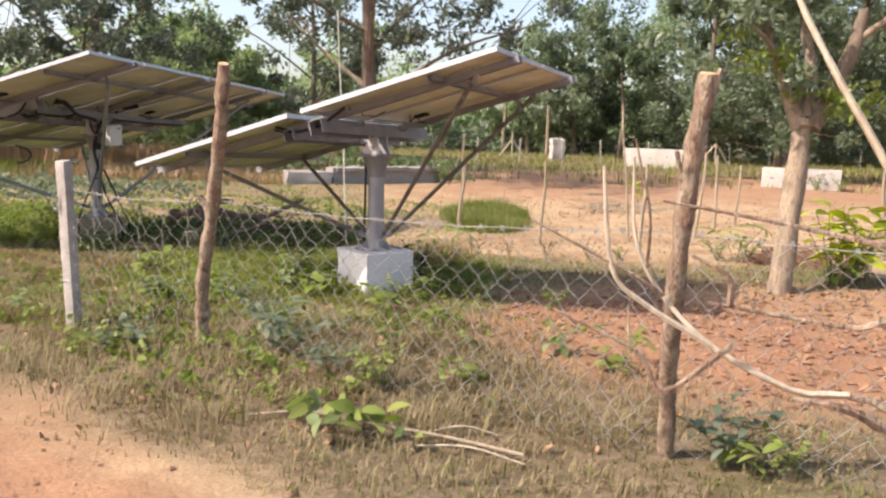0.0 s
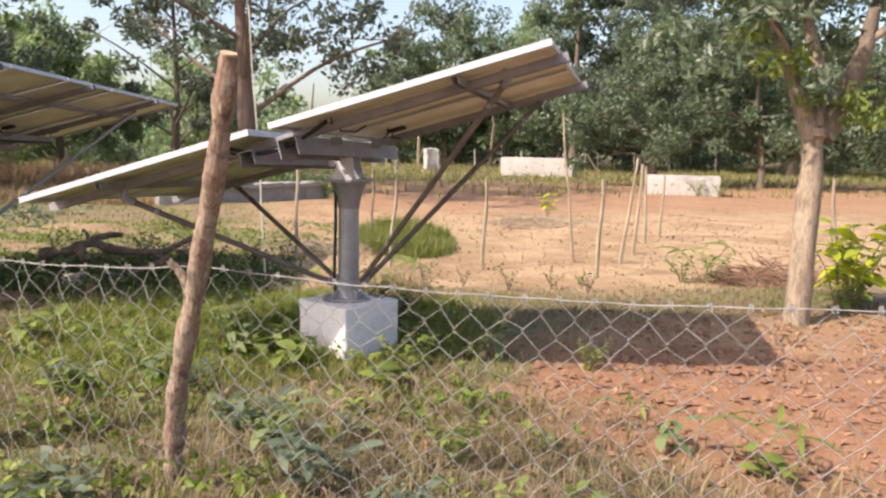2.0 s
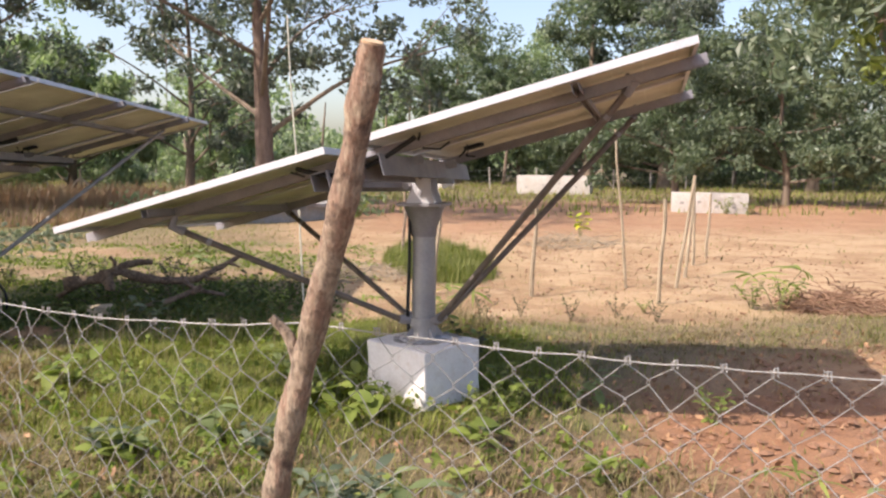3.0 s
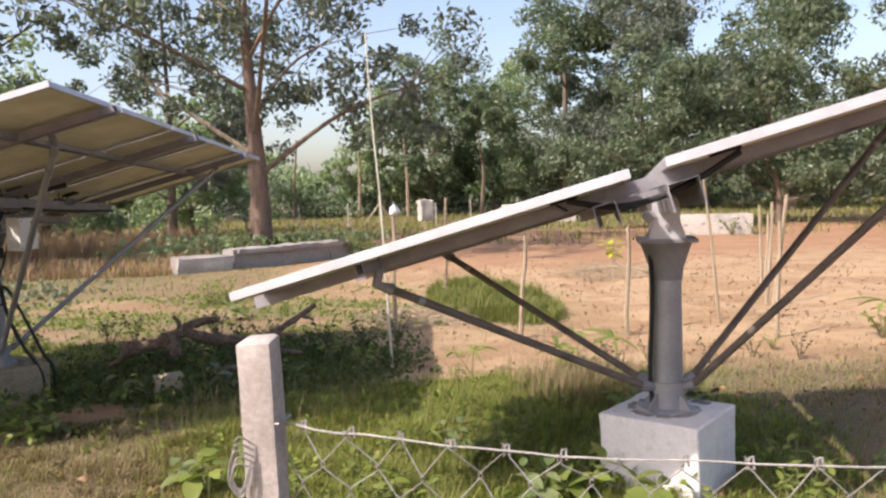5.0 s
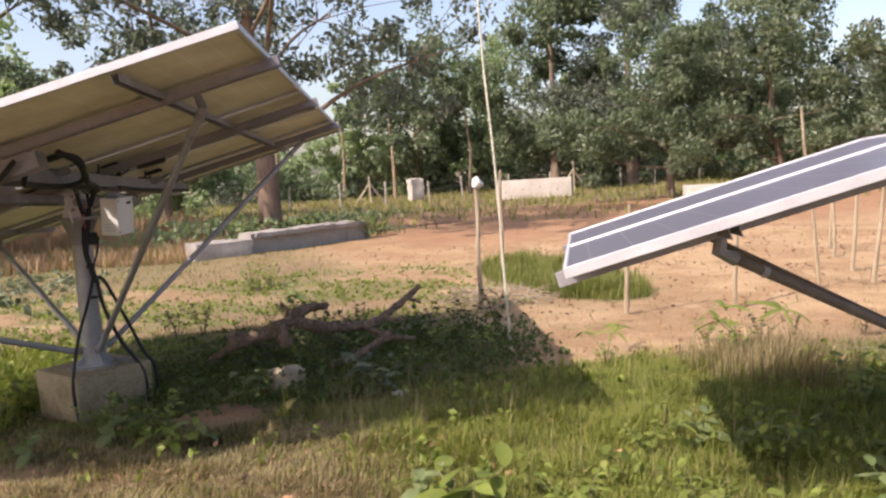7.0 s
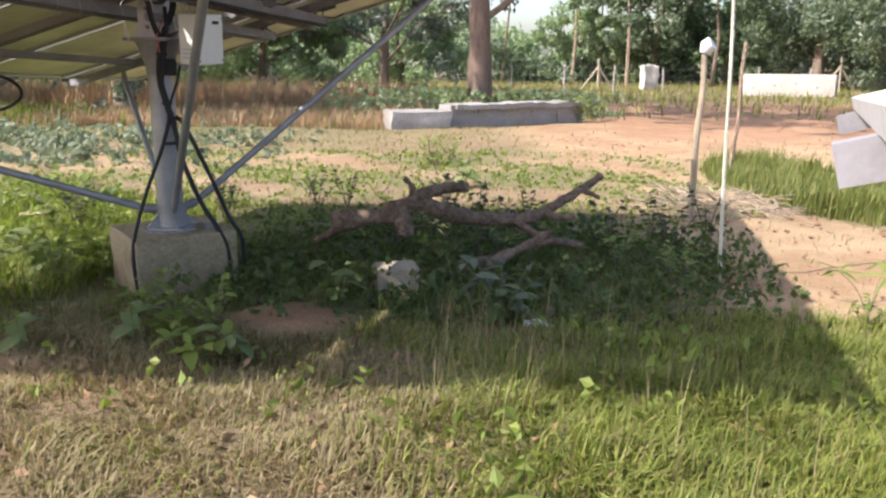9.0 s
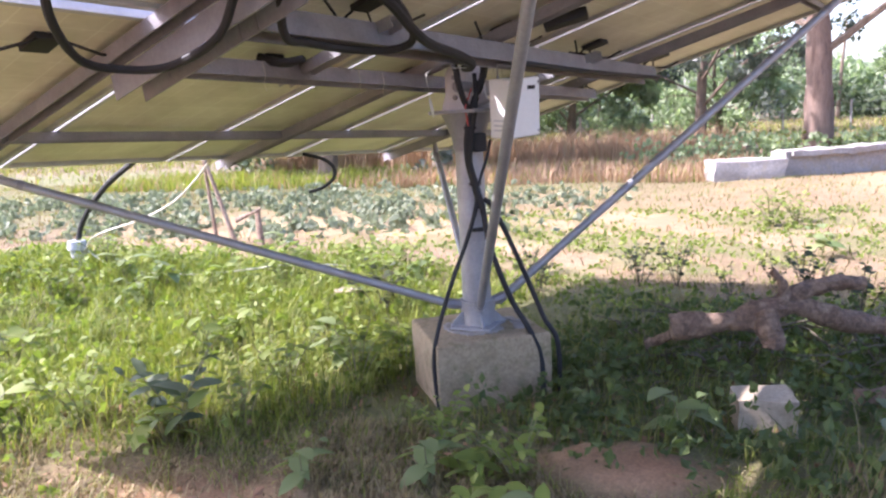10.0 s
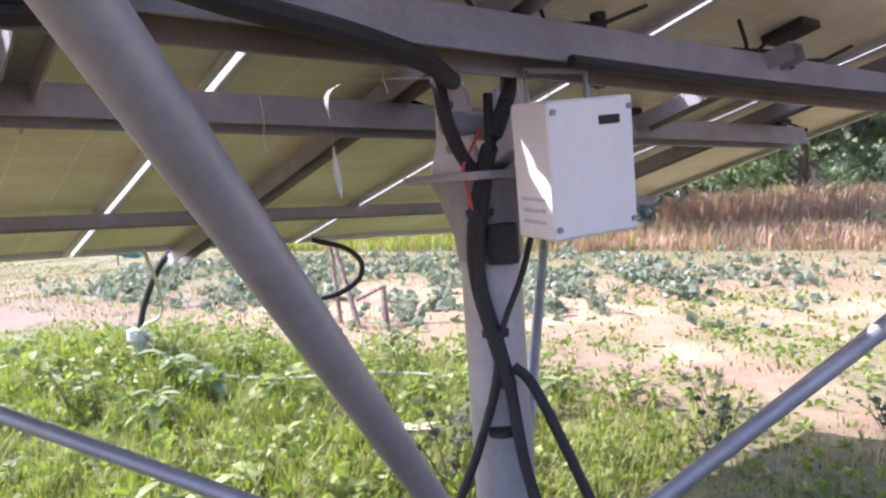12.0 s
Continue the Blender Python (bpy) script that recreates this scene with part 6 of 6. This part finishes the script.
def clods(name, count, area, dens, size, material, label, seed):
    """Loose lumps of soil, joined, for nobody could count them."""
    g = np.random.default_rng(seed)
    x, y = g.uniform(area[0], area[1], count), g.uniform(area[2], area[3], count)
    k = g.uniform(0, 1, count) < dens(x, y)
    x, y = x[k], y[k]
    n = len(x)
    ico = np.array([(0, 0, 1), (0.9, 0, 0.3), (0.28, 0.86, 0.3), (-0.73, 0.53, 0.3), (-0.73, -0.53, 0.3), (0.28, -0.86, 0.3), (0, 0, -0.6)])
    fc = np.array([(0, 1, 2), (0, 2, 3), (0, 3, 4), (0, 4, 5), (0, 5, 1), (6, 2, 1), (6, 3, 2), (6, 4, 3), (6, 5, 4), (6, 1, 5)])
    s = size * g.uniform(0.3, 1.4, n) ** 1.6
    v = ico[None] * (1 + g.uniform(-0.35, 0.35, (n, 7, 1))) * s[:, None, None] * np.array([1.2, 1, 0.6])
    a = g.uniform(0, 6.28, n)
    vx = v[..., 0] * np.cos(a)[:, None] - v[..., 1] * np.sin(a)[:, None]
    vy = v[..., 0] * np.sin(a)[:, None] + v[..., 1] * np.cos(a)[:, None]
    v = np.stack([vx + x[:, None], vy + y[:, None], v[..., 2] + (ground_z(x, y) + 0.012)[:, None]], -1)
    f = (np.arange(n) * 7)[:, None, None] + fc[None]
    me = mesh_from_arrays(name, v.reshape(-1, 3), f.reshape(-1, 3), material)
    return tagged(new(name, me), label, "soil", kind="stuff")


clods("soil_clods", 8500, (-0.2, 6.5, 5.0, 10.5), lambda x, y: red_zone(x, y) * (1 - grass_zone(x, y)), 0.022, M_SOIL, "loose red clods of dry soil", 4)
clods("field_clods", 4200, (-2, 9, 11.5, 24), lambda x, y: (1 - grass_zone(x, y)) * 0.5, 0.02, M_SOIL, "crumbs of soil over the sandy field", 5)
clods("track_pebbles", 1500, (-5, 1, 2.0, 6.5), lambda x, y: (1 - grass_zone(x, y)) * 0.6, 0.012, M_SOIL, "small pebbles on the sandy track", 6)


def dry_leaves(name, area, count, dens, size, label, seed):
    g = np.random.default_rng(seed)
    x, y = g.uniform(area[0], area[1], count), g.uniform(area[2], area[3], count)
    k = g.uniform(0, 1, count) < dens(x, y)
    x, y = x[k], y[k]
    ob = thing(name, (0, 0, 0), label, "leaves", kind="stuff")
    leaf_cloud("dry_leaf", np.stack([x, y, ground_z(x, y) + 0.02], 1), np.full(len(x), 0.02), 1, size, M_LEAFDRY, ob, seed=seed, shape=1.7)


dry_leaves("fallen_leaves", (-0.2, 6.5, 4.6, 11.0), 2600, lambda x, y: 1 - 0.75 * grass_zone(x, y), 0.055, "dry brown leaves strewn over bare soil", 12)
dry_leaves("leaf_litter", (-8, 0.5, 4.5, 13.0), 3200, lambda x, y: 0.25 + 0.6 * grass_zone(x, y), 0.05, "brown leaf litter caught in the grass", 13)


# ---- cut branch and twigs lying by the track ----
def cut_branch():
    x, y = -0.25, 4.78
    z = gz(x, y)
    ob = thing("cut_leafy_branch", (x, y, z), "cut leafy branch wilting on the verge", "branch")
    stem = curve_points([(x + 0.75, y - 0.15, z + 0.02), (x + 0.4, y - 0.05, z + 0.05), (x, y, z + 0.09), (x - 0.3, y + 0.05, z + 0.12)], 6)
    part("stem", tube(stem, [0.009 * (1.1 - 0.6 * i / len(stem)) for i in range(len(stem))], 7), M_STICK, ob)
    r = random.Random(5)
    for k in range(30):
        p = stem[r.randrange(8, len(stem))] + Vector((r.gauss(0, 0.05), r.gauss(0, 0.05), r.uniform(0, 0.06)))
        lf = new("leaf", LEAVES["broad" if k % 3 else "pale"])
        lf.parent = ob
        lf.matrix_basis = Matrix.Translation(p - Vector((x, y, z))) @ pose(0, 0, 0, r.uniform(-70, 70), r.uniform(-50, 20), r.uniform(0, 360)) @ Matrix.Scale(r.uniform(0.6, 1.1), 4)
    for k, (a, b) in enumerate((((x + 0.25, y - 0.1), (x + 0.75, y - 0.22)), ((x + 0.3, y + 0.08), (x + 0.65, y + 0.12)), ((x - 0.6, y + 0.15), (x + 0.1, y + 0.2)))):
        t = solo("dry_twig", tube(curve_points([(*a, gz(*a) + 0.03), ((a[0] + b[0]) / 2, (a[1] + b[1]) / 2 + 0.02, gz(*a) + 0.05), (*b, gz(*b) + 0.02)], 4), 0.005, 6, wobble=0.1), M_PALEWOOD, (*a, gz(*a)), "pale dry twig lying in grass", "twig", "twigs on the verge")


cut_branch()


def brush_pile(x, y, rad, h, count, label, seed, material):
    z = gz(x, y)
    r = random.Random(seed)
    bm = bmesh.new()
    for k in range(count):
        a, d = r.uniform(0, 6.28), rad * r.random() ** 0.5
        p = Vector((x + math.cos(a) * d, y + math.sin(a) * d, z + h * (1 - d / rad) * r.uniform(0, 0.8)))
        q = p + Vector((r.uniform(-1, 1), r.uniform(-1, 1), r.uniform(-0.25, 0.35))) * rad * 0.55
        q.z = max(q.z, z + 0.01)
        tube([p, (p + q) / 2 + Vector((0, 0, 0.03)), q], [0.008, 0.006, 0.003], 4, bm)
    return solo("brush_pile", bm, material, (x, y, z), label, "brush", kind="stuff")


brush_pile(4.95, 12.3, 0.75, 0.6, 420, "heap of russet dry brush by the tree", 3, surface("russet_brush", [(0.2, 0.11, 0.07), (0.3, 0.18, 0.11)], 5, 50, 0.9))
brush_pile(-1.0, 15.9, 0.8, 0.2, 160, "scattered grey twigs round a stake", 4, M_STICK)
brush_pile(4.0, 20.5, 1.0, 0.4, 160, "heap of grey cut twigs in the field", 5, M_STICK)
brush_pile(-3.8, 13.6, 0.9, 0.25, 130, "dead twigs tangled behind the log", 6, M_STEMDARK)


# ---- far left: cloth and box by the bed ----
def hung_cloth():
    x, y = -26.0, 21.8
    z = gz(x, y)
    ob = thing("hung_cloth", (x, y, z), "teal cloth hung on short poles", "cloth")
    for d in (-0.9, 0.9):
        part("pole", tube([(x + d, y, z - 0.1), (x + d, y, z + 1.25)], 0.03, 7), M_STICK, ob)
    bm = bmesh.new()
    g = [[bm.verts.new((x - 0.9 + 1.8 * i / 12, y + 0.06 * math.sin(i * 1.7) + 0.03 * math.sin(j * 2 + i), z + 1.2 - 0.9 * j / 6 - 0.08 * math.sin(math.pi * i / 12))) for i in range(13)] for j in range(7)]
    for j in range(6):
        for i in range(12):
            bm.faces.new((g[j][i], g[j][i + 1], g[j + 1][i + 1], g[j + 1][i]))
    bmesh.ops.solidify(bm, geom=bm.faces[:], thickness=0.01)
    part("cloth", bm, M_TEAL, ob)


hung_cloth()
